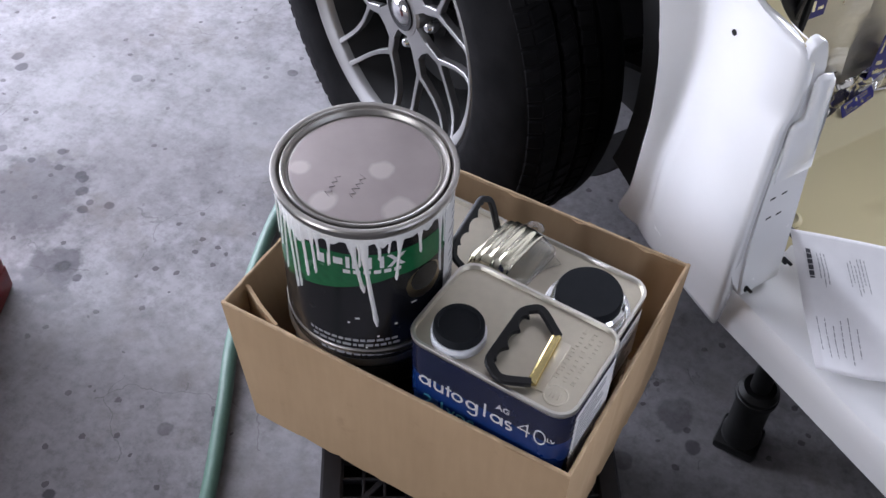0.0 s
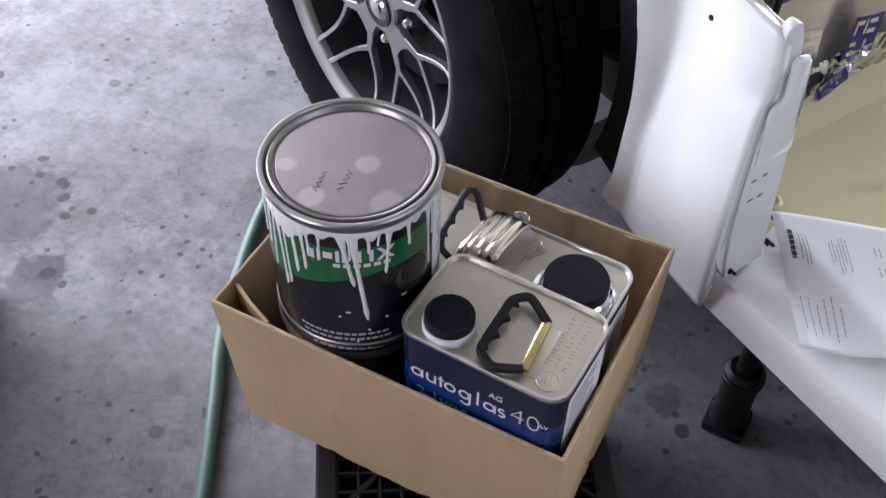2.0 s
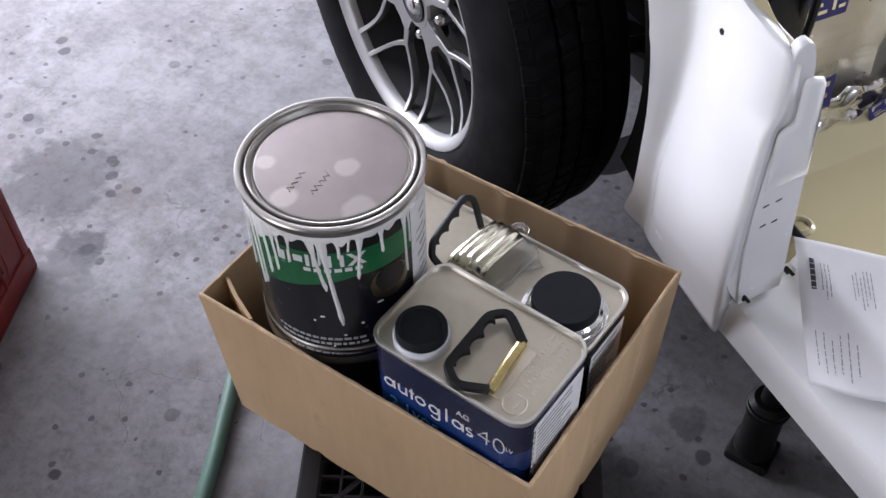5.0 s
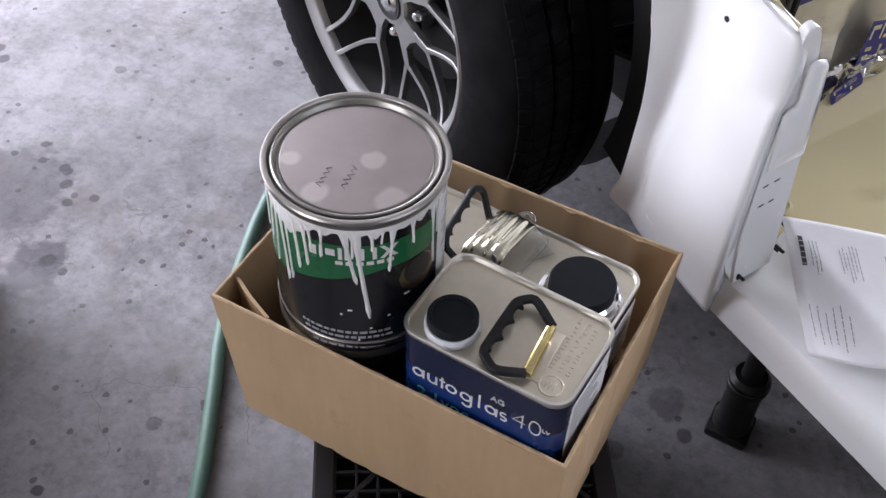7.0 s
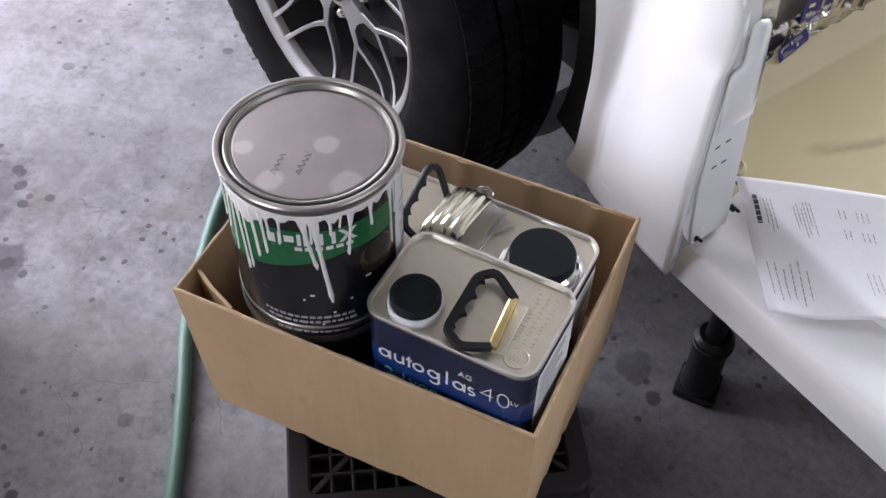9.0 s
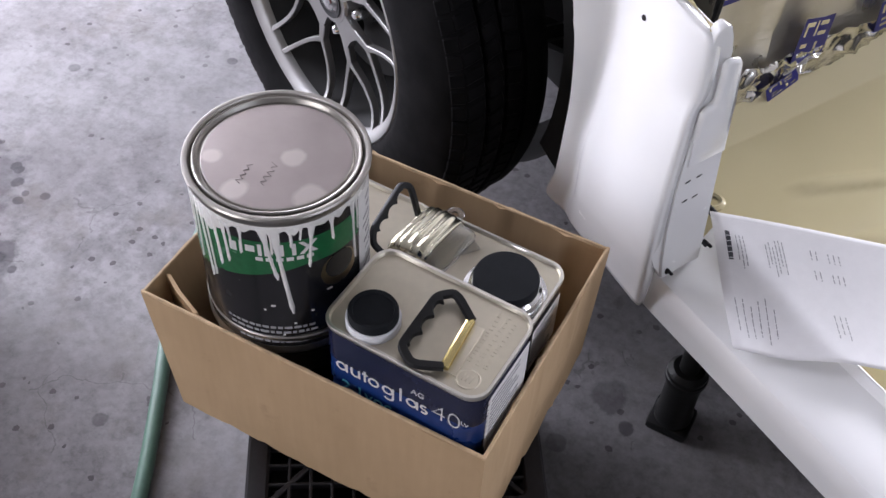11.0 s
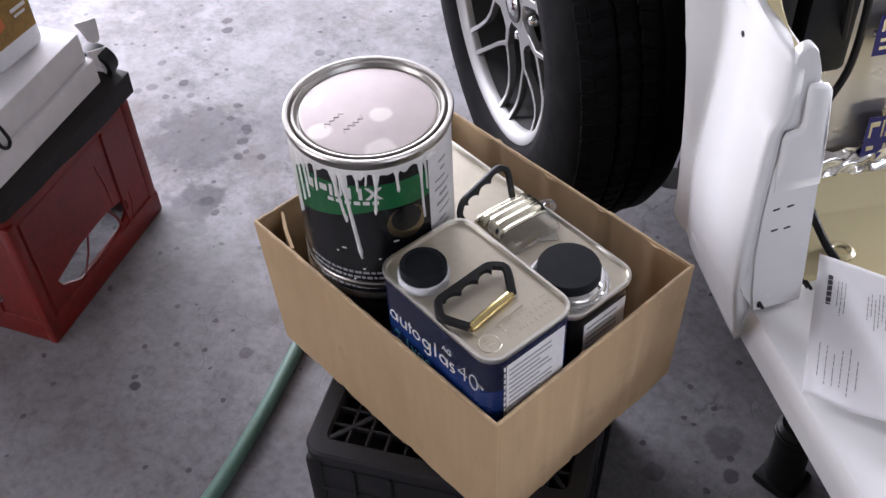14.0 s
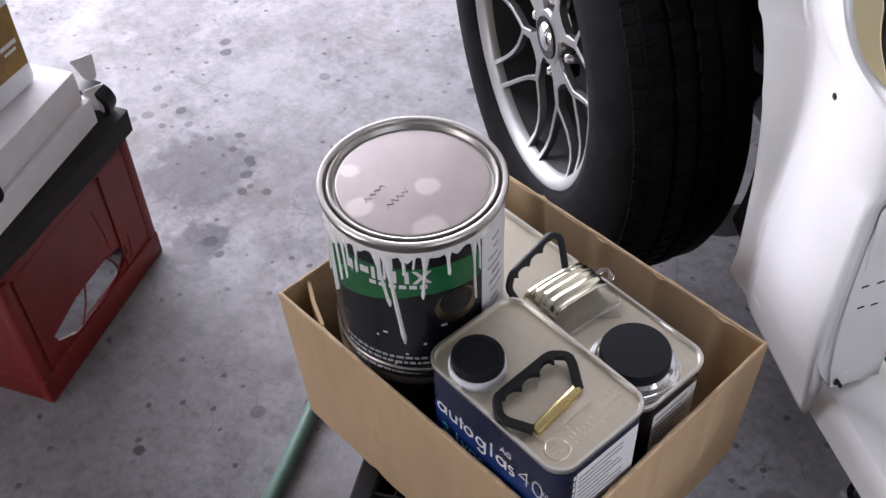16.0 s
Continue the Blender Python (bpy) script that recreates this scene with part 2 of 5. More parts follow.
ALLOY = steel("wheel_alloy", (0.33, 0.325, 0.32), 0.48, 0.12)
GOLD_LABEL = steel("gilt_print", (0.52, 0.42, 0.26), 0.28, 0.6)
RIB_PLASTIC = steel("bright_ribbed_plastic", (0.93, 0.89, 0.70), 0.2, 0.2)
FOIL = foil()
CHROME_FOIL = steel("crumpled_foil", (0.85, 0.83, 0.78), 0.16, 0.1)
WHITE_PAINT = car_paint("white_car_paint", (0.85, 0.85, 0.845))
BEIGE_PAINT = car_paint("beige_primer_paint", (0.60, 0.525, 0.315), 0.12)
RUBBER = rubber()
BLACK_PLASTIC = speckled("black_plastic", (0.008, 0.008, 0.009), 0.5, scale=60, amount=0.4, spec=0.3)
CAP_BLACK = speckled("cap_black", (0.008, 0.010, 0.013), 0.62, scale=80, amount=0.3, spec=0.25)
CRATE_GREY = speckled("crate_plastic", (0.0105, 0.0092, 0.0108), 0.55, scale=30, amount=0.5, bump=0.15, spec=0.3)
RED_PLASTIC = speckled("red_plastic", (0.18, 0.0095, 0.006), 0.42, scale=20, amount=0.55, bump=0.1)
CAP_WHITE = speckled("white_plastic", (0.72, 0.73, 0.76), 0.4, scale=50, amount=0.1)
LABEL_BLACK = speckled("label_black", (0.009, 0.009, 0.010), 0.22, scale=50, amount=0.4, bump=0.03)
LABEL_GREEN = speckled("label_green", (0.012, 0.13, 0.045), 0.22, scale=30, amount=0.35, bump=0.03)
LABEL_BLUE = speckled("label_blue", (0.008, 0.035, 0.16), 0.25, scale=12, amount=0.5, bump=0.03)
LABEL_NAVY = speckled("label_navy", (0.010, 0.014, 0.045), 0.25, scale=20, amount=0.4, bump=0.03)
LABEL_WHITE = speckled("label_white", (0.70, 0.69, 0.68), 0.45, scale=40, amount=0.15)
PAINT_DRIP = speckled("paint_drip", (0.80, 0.79, 0.76), 0.25, scale=60, amount=0.1)
INK_GREY = speckled("ink_grey", (0.30, 0.30, 0.31), 0.5, scale=80)
INK_PEN = speckled("ink_pen", (0.22, 0.19, 0.19), 0.6, scale=80)
INK_DARK = speckled("ink_dark", (0.05, 0.05, 0.06), 0.6, scale=80)
INK_BLUE = speckled("ink_blue", (0.02, 0.02, 0.17), 0.35, scale=40)
INK_TEAL = speckled("ink_teal", (0.06, 0.30, 0.42), 0.4, scale=40)
PAPER = speckled("paper", (0.74, 0.73, 0.74), 0.7, scale=20, amount=0.06, bump=0.05)
HOSE = speckled("hose_green", (0.085, 0.165, 0.125), 0.45, scale=25, amount=0.25)
DARK_METAL = speckled("dark_metal", (0.012, 0.012, 0.012), 0.45, metal=0.3, scale=40, amount=0.5, bump=0.2)
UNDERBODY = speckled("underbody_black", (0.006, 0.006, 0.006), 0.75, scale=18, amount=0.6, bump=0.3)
RUBBER_MAT = speckled("rubber_mat", (0.011, 0.009, 0.008), 0.8, scale=40, amount=0.4, bump=0.3)
WHITE_CARD = speckled("white_cardboard", (0.62, 0.60, 0.60), 0.7, scale=12, amount=0.15)
PRINT_BROWN = speckled("print_brown", (0.30, 0.17, 0.035), 0.5, scale=30, amount=0.5)
PRINT_ORANGE = speckled("print_orange", (0.62, 0.15, 0.04), 0.5, scale=30, amount=0.3)
WALL_PAINT = speckled("wall_paint", (0.135, 0.13, 0.125), 0.85, scale=3, amount=0.1, bump=0.1)
GREY_CARPET = speckled("grey_trim", (0.16, 0.17, 0.19), 0.8, scale=60, amount=0.3, bump=0.3)
CLEAR = clear_plastic()


# ---- building helpers ----
def finish(ob, bm, material, angle=35):
    bmesh.ops.recalc_face_normals(bm, faces=bm.faces)
    me = ob.data
    bm.to_mesh(me)
    bm.free()
    me.materials.append(material)
    me.polygons.foreach_set("use_smooth", [True] * len(me.polygons))
    me.set_sharp_from_angle(angle=radians(angle))
    return ob


def part(name, bm, material, parent=None, label="", angle=35):
    ob = finish(new(name, bpy.data.meshes.new(name)), bm, material, angle)
    ob.parent = parent
    return tagged(ob, label) if label else ob


def thing(name, label, category, m=Matrix(), group="", kind=""):
    ob = new(name)
    ob.empty_display_size = 0.05
    ob.matrix_world = m
    return tagged(ob, label, category, group, kind)


def structure(name, bm, material, label, category):
    return tagged(part(name, bm, material), label, category, kind="structure")


def slab(x0, x1, y0, y1, z0, z1, bevel=0.0, bm=None, m=None, segments=2):
    """A block between the given planes, with rounded edges."""
    own = bmesh.new()
    bmesh.ops.create_cube(own, size=1)
    bmesh.ops.scale(own, vec=(x1 - x0, y1 - y0, z1 - z0), verts=own.verts)
    bmesh.ops.translate(own, vec=((x0 + x1) / 2, (y0 + y1) / 2, (z0 + z1) / 2), verts=own.verts)
    if bevel:
        bmesh.ops.bevel(own, geom=own.edges[:], offset=bevel, segments=segments, affect="EDGES", profile=0.5)
    if m is not None:
        own.transform(m)
    return join(bm, own)


def join(bm, own):
    if bm is None:
        return own
    me = bpy.data.meshes.new("joined")
    own.to_mesh(me)
    own.free()
    bm.from_mesh(me)
    bpy.data.meshes.remove(me)
    return bm


def lathe(profile, seg=64, closed=False, bm=None, axis="Z"):
    """A profile of (radius, height) turned round the z axis (or x)."""
    own = bmesh.new()
    rings = []
    for r, z in profile:
        if r < 1e-6:
            rings.append([own.verts.new((0, 0, z))])
        else:
            rings.append([own.verts.new((r * math.cos(2 * math.pi * k / seg), r * math.sin(2 * math.pi * k / seg), z)) for k in range(seg)])
    pairs = list(zip(rings, rings[1:])) + ([(rings[-1], rings[0])] if closed else [])
    for a, b in pairs:
        for k in range(seg):
            j = (k + 1) % seg
            quad = [a[k % len(a)], a[j % len(a)], b[j % len(b)], b[k % len(b)]]
            quad = list(dict.fromkeys(quad))
            if len(quad) > 2:
                own.faces.new(quad)
    if axis == "X":
        own.transform(Matrix(((0, 0, 1, 0), (0, 1, 0, 0), (-1, 0, 0, 0), (0, 0, 0, 1))))
    return join(bm, own)


def smooth_line(points, steps=6):
    """Points on a Catmull-Rom line through the given ones."""
    p = [Vector(q) for q in points]
    p = [2 * p[0] - p[1]] + p + [2 * p[-1] - p[-2]]
    out = []
    for a, b, c, d in zip(p, p[1:], p[2:], p[3:]):
        for k in range(steps):
            t = k / steps
            out.append(0.5 * (2 * b + (c - a) * t + (2 * a - 5 * b + 4 * c - d) * t * t + (3 * b - a - 3 * c + d) * t**3))
    return out + [p[-2]]


def tube(points, radius, seg=10, bm=None, loop=False, radii=None):
    """A round bar along the points."""
    own = bmesh.new()
    pts = [Vector(q) for q in points]
    n = len(pts)
    rings, side = [], None
    for i, p in enumerate(pts):
        ahead = (pts[(i + 1) % n] - pts[i - 1]) if loop else (pts[min(i + 1, n - 1)] - pts[max(i - 1, 0)])
        ahead.normalize()
        if side is None:
            side = ahead.cross(Vector((0, 0, 1)) if abs(ahead.z) < 0.9 else Vector((1, 0, 0))).normalized()
        side = (side - ahead * side.dot(ahead)).normalized()
        up = ahead.cross(side)
        r = radii[i] if radii else radius
        rings.append([own.verts.new(p + r * (math.cos(2 * math.pi * k / seg) * side + math.sin(2 * math.pi * k / seg) * up)) for k in range(seg)])
    for a, b in list(zip(rings, rings[1:])) + ([(rings[-1], rings[0])] if loop else []):
        for k in range(seg):
            own.faces.new((a[k], a[(k + 1) % seg], b[(k + 1) % seg], b[k]))
    if not loop:
        own.faces.new(rings[0][::-1])
        own.faces.new(rings[-1])
    return join(bm, own)


def round_rect(w, d, r, z, seg=6):
    """The outline of a rectangle with rounded corners, round the origin."""
    out = []
    for cx, cy, a in ((w / 2 - r, d / 2 - r, 0), (-w / 2 + r, d / 2 - r, 90), (-w / 2 + r, -d / 2 + r, 180), (w / 2 - r, -d / 2 + r, 270)):
        for k in range(seg + 1):
            t = radians(a + 90 * k / seg)
            out.append((cx + r * math.cos(t), cy + r * math.sin(t), z))
    return out


def loft(rings, close=True, cap0=False, cap1=False, bm=None):
    own = bmesh.new()
    v = [[own.verts.new(q) for q in ring] for ring in rings]
    n = len(v[0])
    for a, b in zip(v, v[1:]):
        for k in range(n if close else n - 1):
            own.faces.new((a[k], a[(k + 1) % n], b[(k + 1) % n], b[k]))
    if cap0:
        own.faces.new(v[0][::-1])
    if cap1:
        own.faces.new(v[-1])
    return join(bm, own)


def plate(outline, thick, way=(0, 0, 1), bm=None, bevel=0.0):
    """A flat sheet with the given outline, thickened along way."""
    own = bmesh.new()
    w = Vector(way) * thick
    a = [own.verts.new(Vector(q)) for q in outline]
    b = [own.verts.new(Vector(q) + w) for q in outline]
    own.faces.new(a[::-1])
    own.faces.new(b)
    for k in range(len(a)):
        own.faces.new((a[k], a[(k + 1) % len(a)], b[(k + 1) % len(a)], b[k]))
    if bevel:
        bmesh.ops.bevel(own, geom=own.edges[:], offset=bevel, segments=1, affect="EDGES")
    return join(bm, own)


def wrap(r, a0, a1, z0, z1, thick=0.0004, bm=None, seg=None):
    """A patch that lies on an upright cylinder, between two angles in degrees."""
    seg = seg or max(2, int(abs(a1 - a0) / 4))
    rows = []
    for k in range(seg + 1):
        t = radians(a0 + (a1 - a0) * k / seg)
        c, s = math.cos(t), math.sin(t)
        rows.append([(r * c, r * s, z0), (r * c, r * s, z1), ((r + thick) * c, (r + thick) * s, z1), ((r + thick) * c, (r + thick) * s, z0)])
    return loft(rows, True, True, True, bm)


def lettering(text, size, material, m, parent, name="lettering", depth=0.0003):
    cu = bpy.data.curves.new(name, "FONT")
    cu.body, cu.size, cu.extrude = text, size, depth
    cu.materials.append(material)
    ob = new(name, cu)
    ob.parent = parent
    ob.matrix_local = m
    return ob


def bars(spec, material, m, parent, name="print_line"):
    """Plain bars on a surface, one mesh: x, y, width, height each."""
    bm = bmesh.new()
    for x, y, w, h in spec:
        slab(x, x + w, y, y + h, 0, 0.0003, 0, bm)
    bm.transform(m)
    return tagged(part(name, bm, material, parent), kind="stuff")


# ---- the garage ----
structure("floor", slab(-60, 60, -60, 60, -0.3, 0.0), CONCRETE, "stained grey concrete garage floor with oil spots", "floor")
structure("ceiling", slab(-2.6, 3.4, -3.4, 4.4, 2.6, 2.75), WALL_PAINT, "plain painted garage ceiling", "ceiling")
# unseen window, added to go with the east fill lamp
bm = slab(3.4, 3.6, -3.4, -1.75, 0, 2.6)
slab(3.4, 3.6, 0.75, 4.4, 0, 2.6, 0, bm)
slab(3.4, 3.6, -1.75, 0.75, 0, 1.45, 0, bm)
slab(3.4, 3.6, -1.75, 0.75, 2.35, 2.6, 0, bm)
structure("wall_east", bm, WALL_PAINT, "unseen painted garage wall with an assumed window opening", "wall")
# unseen opening, added so the rear fill lamp can shine in
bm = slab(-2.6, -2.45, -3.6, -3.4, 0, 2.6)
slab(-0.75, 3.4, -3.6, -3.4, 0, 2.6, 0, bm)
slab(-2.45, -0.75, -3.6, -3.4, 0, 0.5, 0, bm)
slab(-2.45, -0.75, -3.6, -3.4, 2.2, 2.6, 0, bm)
structure("wall_south", bm, WALL_PAINT, "unseen painted garage wall with an opening added for fill light", "wall")
bm = slab(-2.6, -0.8, 4.4, 4.6, 0, 2.6)
slab(2.4, 3.4, 4.4, 4.6, 0, 2.6, 0, bm)
slab(-0.8, 2.4, 4.4, 4.6, 0, 1.4, 0, bm)
slab(-0.8, 2.4, 4.4, 4.6, 2.5, 2.6, 0, bm)
structure("wall_north", bm, WALL_PAINT, "unseen painted garage wall with an assumed window opening", "wall")
bm = slab(-2.78, -2.6, -3.4, -0.65, 0, 2.6)
slab(-2.78, -2.6, 2.85, 4.4, 0, 2.6, 0, bm)
slab(-2.78, -2.6, -0.65, 2.85, 2.28, 2.6, 0, bm)
structure("wall_west", bm, WALL_PAINT, "painted garage wall with a wide open doorway", "wall")


# ---- white car on stands, its door taken off ----
car = thing("car", "white car body on stands with its front door removed", "car", pose(0, 0, 0, 0, 0, -29.33))


def fender_bm():
    """Outer skin from the wheel-arch lip back to the door gap."""
    rows = [  # height; arch lip x, y; rear edge x, y
        (0.322, -0.338, 0.330, -0.147, 0.334), (0.345, -0.337, 0.325, -0.143, 0.329), (0.40, -0.316, 0.315, -0.133, 0.315), (0.43, -0.308, 0.310, -0.129, 0.3085),
        (0.493, -0.296, 0.301, -0.126, 0.3035), (0.558, -0.284, 0.291, -0.125, 0.3020), (0.615, -0.282, 0.285, -0.125, 0.3028), (0.650, -0.283, 0.281, -0.125, 0.3035),
        (0.664, -0.285, 0.279, -0.125, 0.3090), (0.680, -0.287, 0.278, -0.125, 0.3112), (0.71, -0.294, 0.276, -0.126, 0.3115), (0.735, -0.302, 0.273, -0.133, 0.3110), (0.743, -0.308, 0.271, -0.160, 0.3085),
        (0.756, -0.313, 0.270, -0.196, 0.304), (0.782, -0.328, 0.268, -0.222, 0.301), (0.83, -0.365, 0.265, -0.241, 0.297), (0.90, -0.44, 0.262, -0.252, 0.292),
        (0.97, -0.56, 0.262, -0.258, 0.290),
    ]
    grid = []
    for z, lx, ly, rx, ry in rows:
        low = max(0.0, min(1.0, (z - 0.33) / 0.2))
        sag = max(0.0, min(1.0, (0.36 - z) / 0.038))
        rise = max(0.0, min(1.0, (z - 0.50) / 0.24))
        body = (ry if z < 0.45 else 0.2995 + 0.0085 * rise * rise * (3 - 2 * rise)) - 0.003
        line = [(lx + 0.004, ly + 0.05, z), (lx, ly + 0.012, z), (lx, ly + 0.003, z), (lx + 0.004, ly, z)]
        for s in (0.03, 0.06, 0.10, 0.14, 0.18, 0.22, 0.26, 0.32, 0.40, 0.5, 0.62, 0.75, 0.88, 0.96):
            # a flare that swells to the lip, with a soft hollow behind it
            hollow = math.exp(-(((s - 0.17) / 0.075) ** 2)) * 0.011 * max(0.0, 1 - max(0.0, z - 0.40) / 0.8) * (1 - 0.6 * sag)
            ease = min(1.0, s / 0.27)
            ease = ease * ease * (3 - 2 * ease)
            crown = -0.004 * low * math.sin(math.pi * max(0, (s - 0.4) / 0.6))
            near = max(0.0, (s - 0.8) / 0.2) ** 2
            line.append((lx + (rx - lx) * s, (ly + (body - ly) * ease + hollow + crown) * (1 - near) + (ry - 0.003) * near, z))
        line += [(rx, ry - 0.002, z), (rx + 0.0015, ry, z), (rx, ry + 0.012, z)]
        drop = [sag * (0.018 - 0.026 * (q[0] - lx) / (rx - lx)) for q in line]
        grid.append([Vector((q[0], q[1], q[2] + d)) for q, d in zip(line, drop)])
    cols = [smooth_line([row[k] for row in grid], 3) for k in range(len(grid[0]))]
    return loft([[c[i] for c in cols] for i in range(len(cols[0]))], False)


fender = part("fender", fender_bm(), WHITE_PAINT, car, "glossy white front fender with flared wheel arch", 50)
mod = fender.modifiers.new("skin", "SOLIDIFY")
mod.thickness, mod.offset = 0.0015, 1
part("bolt_hole", lathe([(0.0, 0.0), (0.0032, 0.0), (0.0032, 0.0012), (0.0, 0.0012)], 16, axis="X"), BLACK_PLASTIC, car).matrix_local = pose(-0.209, 0.3030, 0.709, 0, 0, -92)
# beige inner edge of the fender round the cowl cut-out
edge = smooth_line([(-0.134, 0.313, 0.737), (-0.166, 0.311, 0.7415), (-0.197, 0.308, 0.7575), (-0.223, 0.305, 0.7835), (-0.242, 0.301, 0.83), (-0.253, 0.296, 0.90), (-0.259, 0.294, 0.97)], 5)
lips = [(0.005 + 0.015 * min(1, max(0, (p.z - 0.73) / 0.06))) for p in edge]
part("fender_flange", loft([[p + Vector((-0.002, 0.0, 0)) for p in edge], [p + Vector((0.0, 0.002, 0.001)) for p in edge], [p + Vector((w * 0.8, w, 0.002)) for p, w in zip(edge, lips)],
                            [p + Vector((w * 0.8, w + 0.002, 0.0)) for p, w in zip(edge, lips)], [p + Vector((-0.002, 0.004, -0.002)) for p in edge]], False), BEIGE_PAINT, car, "beige primed inner flange")

# hinge post: flange with its rounded ear, pressed bulge and bolt slots
flange = [(0.3125, 0.735), (0.3155, 0.7395), (0.3200, 0.7440), (0.3250, 0.7455), (0.3295, 0.7440), (0.3335, 0.7390), (0.3370, 0.7280), (0.3425, 0.7120), (0.352, 0.60), (0.362, 0.45), (0.368, 0.392),
          (0.330, 0.392), (0.3175, 0.415), (0.3100, 0.43), (0.3045, 0.493), (0.3030, 0.558), (0.3038, 0.615), (0.3045, 0.650), (0.3100, 0.664), (0.3122, 0.680)]
part("post_flange", plate([(-0.1275, y, z) for y, z in flange], -0.012, (1, 0, 0), None, 0.0012), WHITE_PAINT, car, "white flange with a rounded ear at its top", 40)
post = plate([(-0.1240, y, z) for y, z in ((0.3310, 0.388), (0.389, 0.392), (0.383, 0.440), (0.3760, 0.503), (0.3685, 0.575), (0.3620, 0.640), (0.3545, 0.692), (0.333, 0.700), (0.335, 0.655), (0.3180, 0.645), (0.3155, 0.598), (0.3155, 0.547), (0.3190, 0.478), (0.3255, 0.423))], -0.05, (1, 0, 0), None, 0.002)
part("hinge_post", post, WHITE_PAINT, car, "white painted hinge post with bolt slots", 40)
foot = [(0.3205, 0.573), (0.3180, 0.611), (0.3155, 0.640), (0.3160, 0.6466), (0.3185, 0.6510), (0.3236, 0.6525), (0.3300, 0.6530), (0.3320, 0.658), (0.3308, 0.680), (0.3290, 0.700), (0.3305, 0.7055), (0.3370, 0.7065), (0.3490, 0.7030), (0.3545, 0.6950), (0.3620, 0.6414), (0.3690, 0.575)]
crown = [(0.3265, 0.590), (0.3235, 0.611), (0.3205, 0.638), (0.3212, 0.6425), (0.3235, 0.6455), (0.3280, 0.6465), (0.3340, 0.6485), (0.3365, 0.655), (0.3353, 0.680), (0.3335, 0.6965), (0.3345, 0.6995), (0.3375, 0.7005), (0.3470, 0.6985), (0.3515, 0.6930), (0.3590, 0.6414), (0.3655, 0.592)]
mids = [((a[0] + 2 * b[0]) / 3, (a[1] + 2 * b[1]) / 3) for a, b in zip(foot, crown)]
bulge = loft([[(-0.1238, y, z) for y, z in foot], [(-0.1222, y, z) for y, z in foot], [(-0.1230 if k in (0, len(mids) - 1) else -0.1200, y, z) for k, (y, z) in enumerate(mids)], [(-0.1228 if k in (0, len(crown) - 1) else -0.1190, y, z) for k, (y, z) in enumerate(crown)]], True, False, True)
part("post_bulge", bulge, WHITE_PAINT, car, "raised pressing on the hinge post", 70)
for y, z in ((0.3288, 0.5470), (0.3440, 0.5485), (0.3325, 0.5165), (0.3465, 0.5170)):
    slot = slab(-0.126, -0.1236, -0.0044, 0.0044, -0.0019, 0.0019, 0.0014, m=pose(0, y, z, 10))
    part("bolt_slot", slot, BLACK_PLASTIC, car)
for y, z in ((0.3365, 0.400), (0.3910, 0.416)):
    clip = slab(-0.128, -0.121, y - 0.0015, y + 0.002, z - 0.004, z + 0.004, 0.001)
    slab(-0.124, -0.114, y - 0.0015, y + 0.002, z + 0.001, z + 0.004, 0.0008, clip)
    part("clip", clip, BLACK_PLASTIC, car, "small black clip")

# door sill
profile = [(0.60, 0.30), (0.40, 0.300), (0.352, 0.304), (0.341, 0.312), (0.337, 0.345), (0.334, 0.374), (0.337, 0.381), (0.344, 0.384), (0.375, 0.387),
           (0.405, 0.388), (0.420, 0.391), (0.426, 0.399), (0.429, 0.4), (0.432, 0.398), (0.434, 0.34)]
sill = loft([[(x, y, z) for y, z in profile] for x in (-0.1475, -0.146, 0.2, 0.6, 1.0, 1.5)], False)
part("sill", sill, WHITE_PAINT, car, "glossy white door sill", 40)

# footwell floor with pressed beads, kick panel, foil bulkhead
rows = []
for i in range(213):
    x = -0.36 + 0.53 * i / 212
    row = []
    for j in range(61):
        y = 0.425 + 0.85 * j / 60
        bead = 0.0
        for x0, y0, lean in ((-0.170, 0.600, 0.42), (-0.062, 0.600, 0.42)):
            # a flat-topped pressing with a rounded end
            off = abs(x - x0 - lean * (y - y0))
            fade = max(0.0, min(1.0, (y - y0) / 0.02))
            bead += 0.0045 * fade * max(0.0, min(1.0, (0.014 - off) / 0.005))
        rise = 0.03 * max(0, (y - 0.95) / 0.3) + 0.03 * max(0.0, (-0.27 - x) / 0.09)
        row.append((x, y, 0.362 + bead + rise + 0.003 * math.sin(9 * y + 3 * x)))
    rows.append(row)
part("footwell_floor", loft(rows, False), BEIGE_PAINT, car, "glossy beige painted footwell floor")
part("rear_floor", slab(0.17, 1.5, 0.43, 1.3, 0.30, 0.335, 0.004), GREY_CARPET, car)
part("seat_rail", slab(0.19, 0.9, 0.47, 0.50, 0.335, 0.352, 0.003), BLACK_PLASTIC, car)
rows = []
for i in range(45):
    z = 0.362 + 0.62 * i / 44
    row = []
    for j in range(61):
        y = 0.395 + 1.0 * j / 60
        x = -0.345 - 0.025 * (z - 0.362) / 0.3
        p = Vector((y * 6, z * 9, 0.3))
        x += 0.006 * noise.noise(p) + 0.0016 * noise.noise(Vector((y * 7, z * 60, 2)))
        x += 0.010 * math.exp(-(((y - 0.694 - 0.12 * (z - 0.41)) / 0.014) ** 2)) * (1 if z > 0.40 else 0.3)
        if i < 3:
            x += 0.022 - 0.008 * i + 0.010 * noise.noise(Vector((y * 40, i, 2)))
        if abs(y - 0.574) < 0.006:
            x -= 0.003
        row.append((x, y, z))
    rows.append(row)
part("bulkhead_insulation", loft(rows, False), FOIL, car, "crinkled silver foil insulation")
